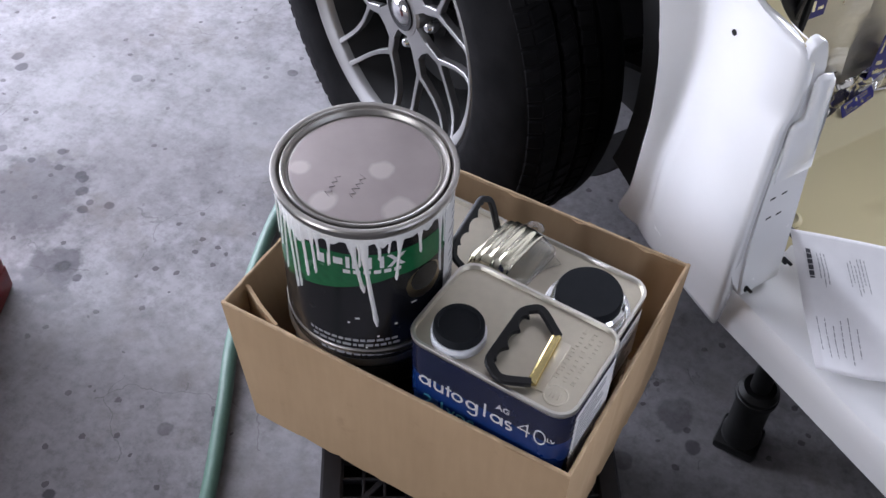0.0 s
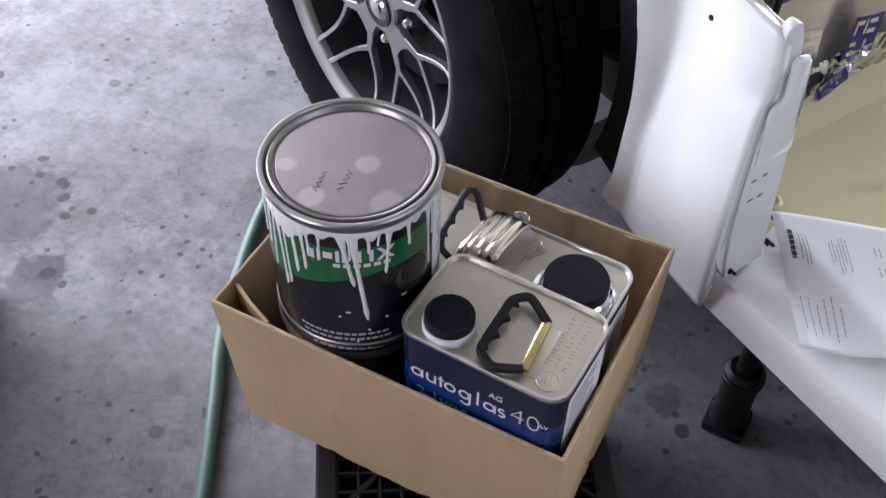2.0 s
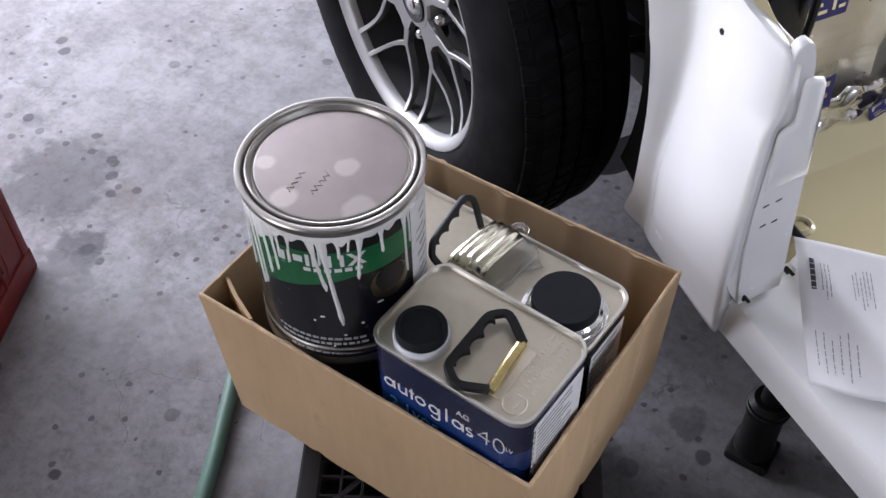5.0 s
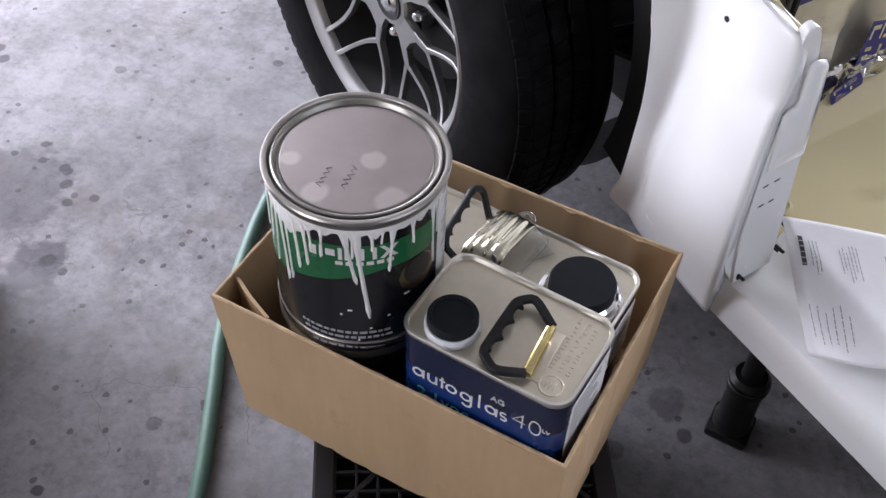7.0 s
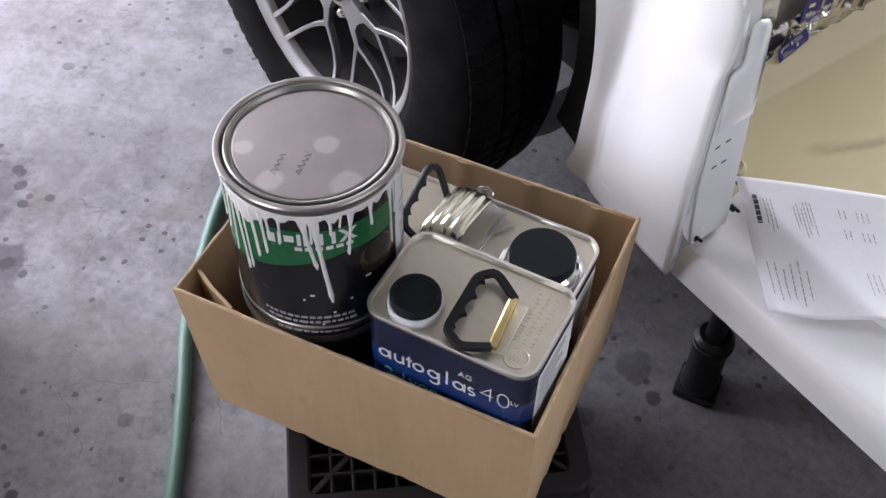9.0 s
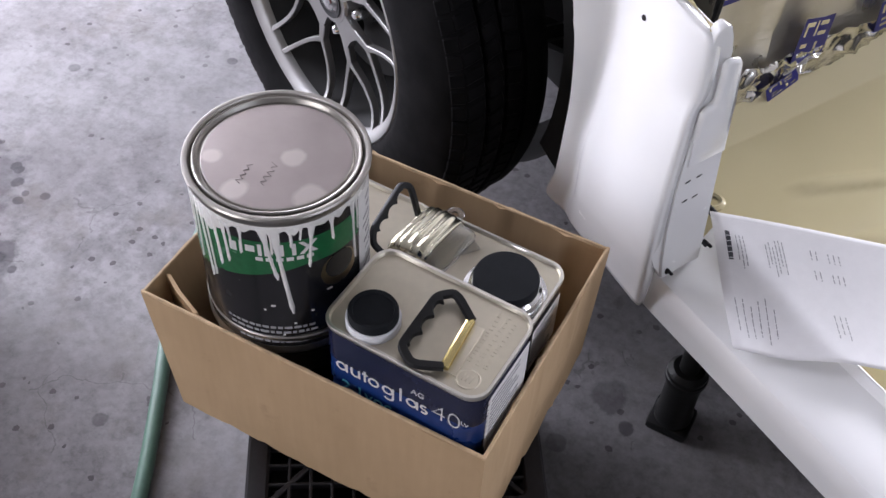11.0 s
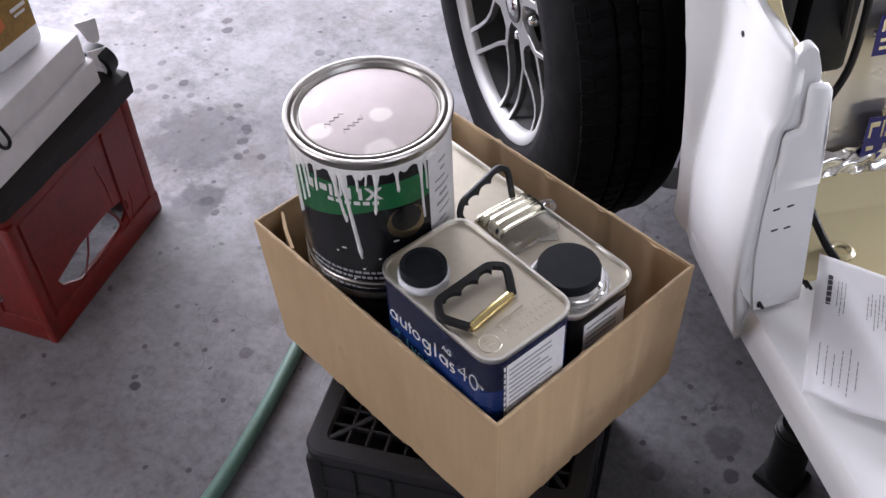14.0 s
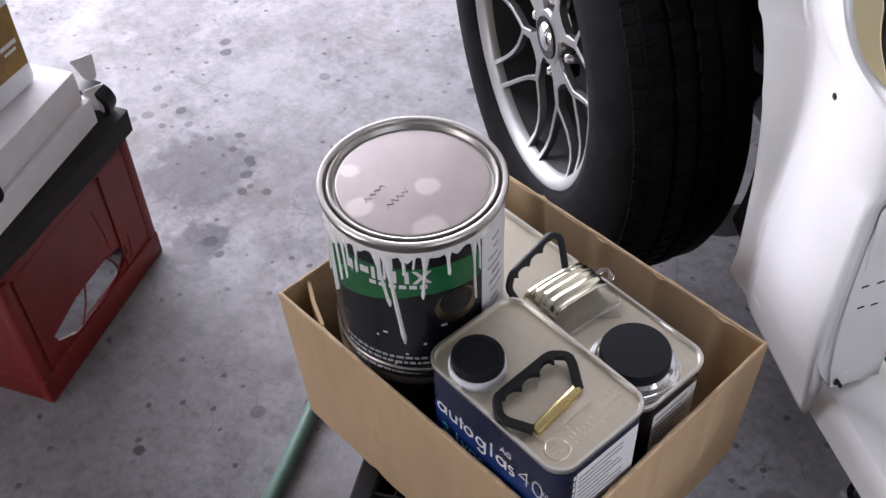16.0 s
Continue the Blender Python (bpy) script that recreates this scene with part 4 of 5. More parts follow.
# ---- paint tins, one standing on another ----
def paint_tin(label, m, dressed):
    ob = thing("paint_tin", label, "paint tin", m, "stacked paint tins")
    h, r = 0.198, 0.0825
    body = lathe([(0.0, 0.004), (r - 0.002, 0.004), (r, 0.0), (r + 0.002, 0.002), (r + 0.002, 0.006), (r, 0.009), (r, h - 0.014), (r + 0.001, h - 0.012), (r + 0.0035, h - 0.006), (r + 0.004, h - 0.002),
                  (r + 0.0030, h - 0.0003), (r + 0.0010, h), (r - 0.0015, h - 0.0006), (r - 0.003, h - 0.0035), (r - 0.0040, h - 0.006), (r - 0.0046, h - 0.0045)], 96)
    part("can", body, TIN, ob)
    ringp = [(r - 0.0046, h - 0.0045), (r - 0.0050, h - 0.0015), (r - 0.0062, h - 0.0004), (r - 0.0078, h - 0.0008), (r - 0.0090, h - 0.0034), (r - 0.0102, h - 0.0060), (r - 0.0116, h - 0.0062), (r - 0.0128, h - 0.0042), (r - 0.0140, h - 0.0040)]
    part("lid_ring", lathe(ringp, 96), TIN, ob, "bright rolled tin rim")
    part("lid", lathe([(r - 0.0140, h - 0.0040), (r - 0.03, h - 0.0036), (0.03, h - 0.0032), (0.0, h - 0.003)], 96), LID, ob, "dull metal lid with paler wiped patches")
    green_low = lambda a: 0.098 + 0.034 * max(0.0, min(1.0, (a + 115) / 75)) ** 0.8
    part("black_label", wrap(r, -252, 3, 0.011, 0.135, 0.0003), LABEL_BLACK, ob)
    part("dark_band", wrap(r, -252, 3, 0.165, 0.186, 0.0004), LABEL_BLACK, ob)
    rows = []
    for k in range(65):
        a = -252 + 255 * k / 64
        c, d = math.cos(radians(a)), math.sin(radians(a))
        rows.append([((r + q) * c, (r + q) * d, z) for q, z in ((0.0001, green_low(a)), (0.0006, green_low(a)), (0.0006, 0.1655), (0.0001, 0.1655))])
    if dressed:
        part("green_band", loft(rows, True, True, True), LABEL_GREEN, ob, "green label band under paint drips")
    if not dressed:
        return ob
    part("info_panel", wrap(r, 3, 70, 0.011, 0.186, 0.0005), LABEL_WHITE, ob, "white information panel with small print")
    rg = random.Random(7)
    pr = bmesh.new()
    for k in range(11):
        wrap(r + 0.0006, 8 + rg.uniform(0, 9), 20 + rg.uniform(0, 9), 0.05 + 0.011 * k, 0.052 + 0.011 * k + rg.uniform(0, 0.002), 0.0002, pr)
    tagged(part("small_print", pr, INK_GREY, ob), kind="stuff")
    # white paint run down from the rim
    band = bmesh.new()
    cells = []
    for k in range(140):
        a = -200 + 215 * k / 139
        low_z = 0.180 - 0.008 * max(0, 0.3 + noise.noise(Vector((a * 0.16, 0, 5)))) - 0.016 * math.exp(-(((a + 106) / 14) ** 2)) + (0.004 if a < -150 else 0)
        t = radians(a)
        cells.append([((r + q) * math.cos(t), (r + q) * math.sin(t), z) for q, z in ((0.0003, 0.187), (0.0012, 0.186), (0.0014, low_z + 0.002), (0.0003, low_z))])
    loft(cells, True, True, True, band)
    part("paint_collar", band, PAINT_DRIP, ob, "white paint round the rim")
    for a, end, wide, z in ((-150, -151, 0.005, 0.135), (-139, -141, 0.006, 0.120), (-125, -128, 0.006, 0.122), (-119, -121, 0.005, 0.100), (-114, -110, 0.0075, 0.088), (-108, -106, 0.006, 0.094), (-101, -98, 0.009, 0.118), (-94, -91, 0.0075, 0.128), (-89, -88, 0.006, 0.150), (-81, -81, 0.0055, 0.146),
                            (-67, -59, 0.0085, 0.115), (-62, -61, 0.006, 0.150), (-59, -52, 0.0095, 0.064), (-50, -49, 0.007, 0.158), (-43, -43, 0.005, 0.166), (-36, -38, 0.0075, 0.127), (-21, -21.6, 0.0075, 0.152), (-4, -2, 0.007, 0.104), (0, 1, 0.005, 0.14)):
        cells = []
        for k in range(13):
            s = k / 12
            zz = 0.182 + (z - 0.182) * s
            w = wide * 0.78
            swell = w * (1.5 - 0.9 * min(1, s * 3)) * (1 + 0.25 * math.exp(-(((s - 0.93) / 0.06) ** 2)))
            if s > 0.95:
                swell *= 0.5
            half = math.degrees(swell / 2 / r)
            lean = a + (end - a) * s + 0.5 * math.sin(3 * s + a)
            ring = []
            for q, g in ((0.0002, -1), (0.0014, -0.55), (0.0018, 0), (0.0014, 0.55), (0.0002, 1)):
                t = radians(lean + half * g)
                ring.append(((r + q) * math.cos(t), (r + q) * math.sin(t), zz))
            cells.append(ring)
        part("paint_drip", loft(cells, True, True, True), PAINT_DRIP, ob)
    # plain pale shapes where the lettered mark shows between the drips
    for a, w in ((-89, 5), (-82, 2.2), (-78, 6), (-70, 2.4), (-66, 2.4), (-57, 3), (-49, 2.6)):
        mark = wrap(r + 0.0007, a, a + w, 0.1475 + 0.004 * (w > 5), 0.1625 - 0.003 * (w > 4), 0.0003, None, 2)
        part("label_mark", mark, LABEL_WHITE, ob)
    for g in (-1, 1):
        cells = []
        for k in range(7):
            q = k / 6
            ring = []
            for off, lift in ((-1.5, 0.0007), (-1.5, 0.001), (1.5, 0.001), (1.5, 0.0007)):
                t = radians(-38.5 + g * (q - 0.5) * 9 + off)
                ring.append(((r + lift + 0.0001 * (g + 1)) * math.cos(t), (r + lift + 0.0001 * (g + 1)) * math.sin(t), 0.1475 + 0.0155 * q))
            cells.append(ring)
        part("label_mark", loft(cells, True, True, True), LABEL_WHITE, ob)
    for k in range(6):
        part("label_bar", wrap(r + 0.0007, -72 + 6.4 * k, -67.5 + 6.4 * k, 0.1405, 0.1450, 0.0003, None, 1), LABEL_WHITE, ob)
    # round gilt badge with a dark centre, half worn away
    for rad, up, lift, mat_, tag in ((0.0215, 0.0, 0.0006, GOLD_LABEL, "worn gilt badge on the label"), (0.0165, 0.0055, 0.0010, LABEL_BLACK, "")):
        rows = []
        for k in range(17):
            u = -1 + 2 * k / 16
            tall = rad * math.sqrt(max(0.0, 1 - u * u))
            t = radians(-17) + u * rad / r
            rows.append([((r + q) * math.cos(t), (r + q) * math.sin(t), 0.1085 + up + g * tall) for q, g in ((0.0002, -1), (lift, -1), (lift, 1), (0.0002, 1))])
        part("badge", loft(rows, True, False, False), mat_, ob, tag)
    pr = bmesh.new()
    for k, (a0, a1) in enumerate(((-100, -38), (-98, -36), (-96, -60), (-92, -42))):
        a = a0
        while a < a1:
            w = rg.uniform(2, 6)
            wrap(r + 0.0005, a, min(a + w, a1), 0.040 - 0.0075 * k, 0.0435 - 0.0075 * k, 0.0002, pr)
            a += w + 1.2
    tagged(part("small_print", pr, INK_GREY, ob), kind="stuff")
    for a, z, w in ((-66, 0.075, 3), (-71, 0.068, 1.5), (-40, 0.062, 2), (-52, 0.047, 1.8), (-28, 0.085, 4), (-60, 0.030, 1.5)):
        part("paint_fleck", wrap(r + 0.0005, a, a + w, z, z + 0.002, 0.0004), PAINT_DRIP, ob)
    # two short lines of handwriting, as plain unreadable strokes
    ink = bmesh.new()
    for x0, y0, count in ((-0.036, 0.002, 9), (-0.030, -0.019, 10)):
        tube([(x0 + 0.0033 * k, y0 + (0.0048 + 0.002 * rg.random()) * (k % 2) + 0.0015 * rg.random(), 0.0001) for k in range(count)], 0.00032, 5, ink)
    ink.transform(pose(-0.009, -0.013, h - 0.0031, 0, 0, 98))
    tagged(part("handwriting", ink, INK_PEN, ob), kind="stuff")
    return ob


paint_tin("dark paint tin standing inside the cardboard box under another tin", pose(-0.2705, 0.090, 0.2505 + 0.0275), False)
paint_tin("paint tin with green and black label and white paint drips", pose(-0.2715, 0.0872, 0.448), True)


# ---- rectangular solvent cans ----
def flat_can(label, m, w, d, h, material):
    ob = thing("metal_can", label, "can", m, "metal cans in the box")
    rr = lambda inset, z: round_rect(w - 2 * inset, d - 2 * inset, 0.020 - inset * 0.8, z)
    part("body", loft([rr(0.0015, 0.0), rr(0.0, 0.003), rr(0.001, 0.006), rr(0.001, h - 0.008)], True, True, False), material, ob)
    part("seam", loft([rr(0.001, h - 0.008), rr(-0.0006, h - 0.006), rr(-0.0012, h - 0.002), rr(-0.0004, h), rr(0.0022, h), rr(0.003, h - 0.002), rr(0.0035, h - 0.0045)], True), SEAM, ob, "bright folded tin seam")
    part("top", loft([rr(0.0035, h - 0.0045), rr(0.006, h - 0.0045), rr(0.018, h - 0.004)], True, False, True), TIN_DULL, ob, "satin tinplate top")
    return ob


def grip_handle(ob, pts, bar_a, bar_b, plated=True):
    """A moulded grip with finger hollows along its longest side, hinged on a plated bar."""
    line = [Vector(p) for p in pts]
    mid = sum(line, Vector()) / len(line)
    normal = sum(((a - mid).cross(b - mid) for a, b in zip(line, line[1:])), Vector()).normalized()
    path, scallop = [], []
    for k, (a, b) in enumerate(zip(line, line[1:])):
        for s in range(18 if k == 2 else 5):
            u = s / (18 if k == 2 else 5)
            path.append(a.lerp(b, u))
            scallop.append(0.0036 * (1 - abs(math.sin(3 * math.pi * u))) ** 1.4 if k == 2 else 0.0)
    path.append(line[-1])
    scallop.append(0.0)
    for _ in range(2):
        path = [path[0]] + [(a + 2 * b + c) / 4 for a, b, c in zip(path, path[1:], path[2:])] + [path[-1]]
    rings = []
    for k, p in enumerate(path):
        ahead = (path[min(k + 1, len(path) - 1)] - path[max(k - 1, 0)]).normalized()
        inward = normal.cross(ahead).normalized()
        if inward.dot(mid - p) < 0:
            inward = -inward
        wi, wo, t = (0.0034 + 1.25 * scallop[k]) if not plated else (0.0042 + 1.5 * scallop[k]), 0.0036 if not plated else 0.0046, 0.0032
        rings.append([p + inward * wi + normal * t * 0.4, p + inward * (wi - 0.0012) + normal * t, p - inward * (wo - 0.0012) + normal * t, p - inward * wo + normal * t * 0.4,
                      p - inward * wo - normal * t * 0.4, p - inward * (wo - 0.0012) - normal * t, p + inward * (wi - 0.0012) - normal * t, p + inward * wi - normal * t * 0.4])
    part("handle", loft(rings, True, True, True), BLACK_PLASTIC, ob, "black moulded carrying handle with finger hollows", 50)
    if plated:
        a, b = Vector(bar_a), Vector(bar_b)
        bar = tube([a.lerp(b, k / 8) + Vector((0, 0, 0.0008 * math.sin(math.pi * k / 8))) for k in range(9)], 0.0036, 10)
        for v in bar.verts:
            v.co.x += (v.co.x - a.lerp(b, 0.5).x) * 0.35
        part("hinge_bar", bar, BRASS, ob, "brass-plated hinge bar")


BX, BY, BT = -0.0965, 0.0645, -2.6
front = flat_can("blue and navy metal solvent can with black cap and handle", pose(BX, BY, 0.2785, 0, 0, BT), 0.172, 0.113, 0.2565, LABEL_BLUE)
inv = pose(BX, BY, 0.2785, 0, 0, BT).inverted()
Q = lambda x, y, z: inv @ Vector((x, y, z))
h = 0.2565
grip_handle(front, [Q(-0.0612, 0.081, 0.5375), Q(-0.088, 0.1005, 0.541), Q(-0.1015, 0.088, 0.541), Q(-0.102, 0.021, 0.541), Q(-0.0845, 0.0085, 0.541), Q(-0.0595, 0.0225, 0.5375)],
            Q(-0.0595, 0.0225, 0.5365), Q(-0.0612, 0.081, 0.5365))
pad = bmesh.new()
slab(-0.009, 0.009, -0.030, 0.030, h - 0.005, h - 0.0025, 0.001, pad, pose(*Q(-0.056, 0.052, 0.2785), 0, 0, 3))
part("hinge_plate", pad, TIN_DULL, front)
cq = Q(-0.1415, 0.0385, 0.2785)
part("cap_collar", lathe([(0.026, h - 0.005), (0.0262, h + 0.004), (0.025, h + 0.006), (0.020, h + 0.006)], 48), CAP_WHITE, front, "white plastic cap collar").matrix_local = Matrix.Translation(cq)
part("cap", lathe([(0.0238, h + 0.004), (0.0238, h + 0.014), (0.0228, h + 0.016), (0.0195, h + 0.0155), (0.019, h + 0.0135), (0.0, h + 0.0135)], 48), CAP_BLACK, front, "black screw cap").matrix_local = Matrix.Translation(cq)
# embossing on the top
eq = Q(-0.036, 0.026, 0.2785)
part("embossed_ring", lathe([(0.0095, h - 0.0043), (0.0102, h - 0.0034), (0.0112, h - 0.0034), (0.012, h - 0.0043)], 40), TIN_DULL, front, "embossed safety mark").matrix_local = Matrix.Translation(eq)
em = bmesh.new()
slab(-0.005, -0.0038, -0.004, 0.004, h - 0.0044, h - 0.0033, 0.0004, em)
slab(-0.0015, -0.0003, -0.004, 0.004, h - 0.0044, h - 0.0033, 0.0004, em)
slab(0.003, 0.0042, -0.004, 0.004, h - 0.0044, h - 0.0033, 0.0004, em)
em.transform(Matrix.Translation(eq))
rg = random.Random(3)
for row in range(3):
    y = -0.028
    while y < 0.034:
        w = rg.uniform(0.002, 0.005)
        lift = rg.uniform(-0.001, 0.001)
        if rg.random() < 0.25:
            slab(0.0505 + row * 0.0085, 0.052 + row * 0.0085, y + 0.009, y + 0.012 + w, h - 0.0044, h - 0.0033, 0.0004, em, segments=1)
        slab(0.0505 + row * 0.0085 + lift, 0.0545 + row * 0.0085 + lift, y + 0.009, y + 0.0102 + w * 0.3, h - 0.0044, h - 0.0033, 0.0004, em, segments=1)
        y += w + 0.0016
tagged(part("embossing", em, TIN_DULL, front), kind="stuff")
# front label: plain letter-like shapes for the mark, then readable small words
face = pose(0, -0.0563, 0, 90)

def ribbon(points, wide):
    """A flat stroke of even width along a line in the label's plane."""
    rows = []
    for k, p in enumerate(points):
        a, b = points[max(k - 1, 0)], points[min(k + 1, len(points) - 1)]
        d = Vector((a[1] - b[1], b[0] - a[0], 0)).normalized() * wide / 2
        o = Vector((p[0], p[1], 0))
        rows.append([o - d, o + d, o + d + Vector((0, 0, 0.0003)), o - d + Vector((0, 0, 0.0003))])
    bm = loft(rows, True, True, True)
    bm.transform(face)
    part("label_mark", bm, LABEL_WHITE, front)


def bow(x, y, rx, ry, a0, a1, steps=14):
    return [(x + rx * math.cos(radians(a0 + (a1 - a0) * k / steps)), y + ry * math.sin(radians(a0 + (a1 - a0) * k / steps))) for k in range(steps + 1)]


yb, xr, pen = h - 0.0605, 0.0062, 0.0023
for x in (-0.0620, -0.0255, -0.0098, 0.0167):
    ribbon(bow(x, yb + xr, 0.0052, 0.0053, 0, 360, 20), pen)
for x, low_y, high_y in ((-0.0560, 0.0, 0.0125), (-0.0418, 0.0, 0.0125), (-0.0355, 0.0, 0.0165), (-0.0038, -0.004, 0.0125), (0.0045, 0.0, 0.0205), (0.0228, 0.0, 0.0125)):
    ribbon([(x, yb + low_y), (x, yb + high_y)], pen)
ribbon([(-0.0505, yb + 0.0125), (-0.0505, yb + 0.0048)] + bow(-0.0462, yb + 0.0050, 0.0043, 0.0044, 180, 360, 10), pen)
ribbon([(-0.0385, yb + 0.0115), (-0.0322, yb + 0.0115)], pen)
ribbon(bow(-0.0088, yb - 0.0035, 0.0050, 0.0045, 0, -150, 10), pen)
ribbon(bow(0.0300, yb + 0.0090, 0.0030, 0.0029, 40, 250, 10) + bow(0.0300, yb + 0.0034, 0.0032, 0.0030, 70, -140, 10), pen)
part("navy_band", loft([[(q[0], q[1], z) for q in round_rect(0.172 - 0.0014, 0.113 - 0.0014, 0.0195, 0) if True] for z in (h - 0.050, h - 0.0085)], True), LABEL_NAVY, front)
lettering("AG", 0.0105, LABEL_WHITE, pose(0.0155, -0.0567, h - 0.0375, 90), front)
lettering("40", 0.0325, LABEL_WHITE, pose(0.0378, -0.0567, h - 0.0570, 90), front).data.offset = -0.0009
lettering("LV", 0.0075, LABEL_WHITE, pose(0.0690, -0.0567, h - 0.0460, 90), front)
lettering("2.1voc", 0.022, INK_TEAL, pose(-0.063, -0.0567, h - 0.0900, 90), front)
side = pose(0.0862, 0, 0, 90, 0, 90)
sl = slab(-0.036, 0.040, h - 0.135, h - 0.016, 0, 0.0004)
sl.transform(side)
part("side_label", sl, LABEL_WHITE, front, "pale printed side label")
bars([(-0.033, h - 0.026 - 0.007 * k, rg.uniform(0.04, 0.068), 0.0025) for k in range(11)], INK_GREY, side @ pose(0, 0, 0.0005), front)
bars([(-0.0395, h - 0.022 - 0.009 * k, 0.002, 0.006) for k in range(9)], LABEL_WHITE, side @ pose(0, 0, 0.0003), front)

# back can: bright, with a wide black cap
AX, AY = -0.0975, 0.180
back = flat_can("dark-labelled metal can with a wide black cap", pose(AX, AY, 0.2785, 0, 0, -2), 0.153, 0.100, 0.209, LABEL_BLACK)
h = 0.209
cq = Vector((0.0325, -0.010, 0))
part("cap_collar", lathe([(0.0445, h - 0.005), (0.0435, h - 0.0028), (0.0415, h - 0.0035), (0.0405, h - 0.001), (0.038, h - 0.0015), (0.0365, h + 0.001), (0.0355, h + 0.006), (0.037, h + 0.007), (0.034, h + 0.010), (0.028, h + 0.010)], 56), CHROME, back, "bright tin neck").matrix_local = Matrix.Translation(cq)
part("cap", lathe([(0.0335, h + 0.006), (0.0335, h + 0.019), (0.0322, h + 0.0215), (0.0, h + 0.0218)], 56), CAP_BLACK, back, "wide black plastic cap").matrix_local = Matrix.Translation(cq)
sl = slab(-0.030, 0.032, h - 0.090, h - 0.020, 0, 0.0004)
sl.transform(pose(0.0766, 0, 0, 90, 0, 90))
part("side_label", sl, LABEL_WHITE, back)
bars([(-0.026, h - 0.030 - 0.008 * k, rg.uniform(0.03, 0.052), 0.003) for k in range(7)], INK_GREY, pose(0.0771, 0, 0, 90, 0, 90), back)

other = flat_can("plain-topped metal can with an upright black handle", pose(-0.262, 0.2325 - 0.0525 + 0.004, 0.2785, 0, 0, -2), 0.168, 0.106, 0.205, TIN)
inv2 = pose(-0.262, 0.184, 0.2785, 0, 0, -2).inverted()
Q2 = lambda x, y, z: inv2 @ Vector((x, y, z))
grip_handle(other, [Q2(-0.196, 0.150, 0.4835), Q2(-0.208, 0.148, 0.497), Q2(-0.213, 0.158, 0.507), Q2(-0.212, 0.212, 0.524), Q2(-0.204, 0.219, 0.521), Q2(-0.190, 0.214, 0.4835)], None, None, False)

# ribbed clear pouring spout lying across the cans
cup = thing("plastic_spout", "ribbed clear plastic pouring spout lying on the metal cans", "spout", pose(-0.1605, 0.1885, 0.4835, 0, 0, -8))
rows = []
for k in range(15):
    q = -1 + 2 * k / 14
    y = 0.036 * q
    end = (1 - abs(q) ** 6) ** 0.5
    row = []
    for j in range(73):
        t = math.pi * j / 72
        rib = 0.0011 * math.cos(2 * math.pi * j / 8) * end if j < 50 else 0.0
        row.append((-(0.031 + rib) * math.cos(t), y, 0.001 + (0.024 + rib) * math.sin(t) ** 0.8 * (0.35 + 0.65 * end)))
    rows.append(row)
ribbed = [row[:50] for row in rows]
smooth = [row[49:] for row in rows]
part("shell", loft(ribbed, False), RIB_PLASTIC, cup, "bright ribbed shell", 60).modifiers.new("skin", "SOLIDIFY").thickness = 0.0008
part("slope", loft(smooth, False), CLEAR, cup, "clear smooth side", 60).modifiers.new("skin", "SOLIDIFY").thickness = 0.0008
part("lip", tube([(x, y, 0.0022) for x, y, z in round_rect(0.066, 0.078, 0.012, 0)], 0.0014, 6, loop=True), CLEAR, cup, "clear rolled lip")
part("tip", plate([(0.024, 0.034, 0.002), (0.046, 0.024, 0.0015), (0.030, -0.004, 0.002)], 0.0012, (0, 0, 1), None, 0.0004), CLEAR, cup, "clear pointed tip")
part("tab", lathe([(0.004, 0.0), (0.010, 0.0), (0.0105, 0.0012), (0.010, 0.0024), (0.004, 0.002)], 28, True), CLEAR, cup, "clear round tab").matrix_local = pose(-0.004, 0.047, 0.0018)

# ---- garden hose on the floor ----
hose = part("hose", tube(smooth_line([(-0.74, 0.62, 0.0125), (-0.70, 0.44, 0.0125), (-0.62, 0.235, 0.0125), (-0.545, 0.105, 0.0125), (-0.475, -0.02, 0.0125), (-0.41, -0.16, 0.0125), (-0.36, -0.32, 0.0125), (-0.35, -0.60, 0.0125)], 10), 0.0112, 14), HOSE)
tagged(hose, "faded green garden hose lying on the concrete", "hose")

# ---- red crate with flat boxes on it ----
RY = 27.4
red_m = pose(-0.825, -0.166, 0) @ pose(0, 0, 0, 0, 0, RY + 90) @ pose(0.165, 0.165, 0)
red_crate = milk_crate("milk_crate", "red plastic milk crate under a black rubber mat", RED_PLASTIC, red_m, 0.27, None, (0.078, -0.138), [(0.074, 0.099), (0.087, 0.090), (0.088, 0.074), (0.051, 0.051), (0.006, 0.050), (-0.065, 0.052), (-0.105, 0.077), (-0.111, 0.094), (-0.044, 0.108), (0.031, 0.108)], 0.048)
for a, b in (((0.043, 0.202), (0.055, 0.110)), ((-0.020, 0.108), (-0.052, 0.052)), ((0.040, 0.108), (0.060, 0.055)), ((0.092, 0.050), (0.100, 0.100))):
    strand = part("strand", tube([(a[0], -0.1605, a[1]), ((a[0] + b[0]) / 2 + 0.003, -0.1615, (a[1] + b[1]) / 2), (b[0], -0.1605, b[1])], 0.0018, 6), RED_PLASTIC)
    strand.parent = red_crate
rub = bmesh.new()
rows = []
for i in range(21):
    row = []
    for j in range(21):
        x, y = -0.19 + 0.38 * i / 20, -0.19 + 0.38 * j / 20
        over = max(0, abs(x) - 0.165, abs(y) - 0.165)
        cx, cy = max(-0.169, min(0.169, x)), max(-0.169, min(0.169, y))
        row.append((cx + 0.002 * noise.noise(Vector((x * 20, y * 20, 1))), cy, 0.312 - min(over * 3.2, 0.006 + over * (1.75 - 3.0 * max(0.0, 0.06 - x))) + 0.003 * noise.noise(Vector((x * 15, y * 15, 4)))))
    rows.append(row)
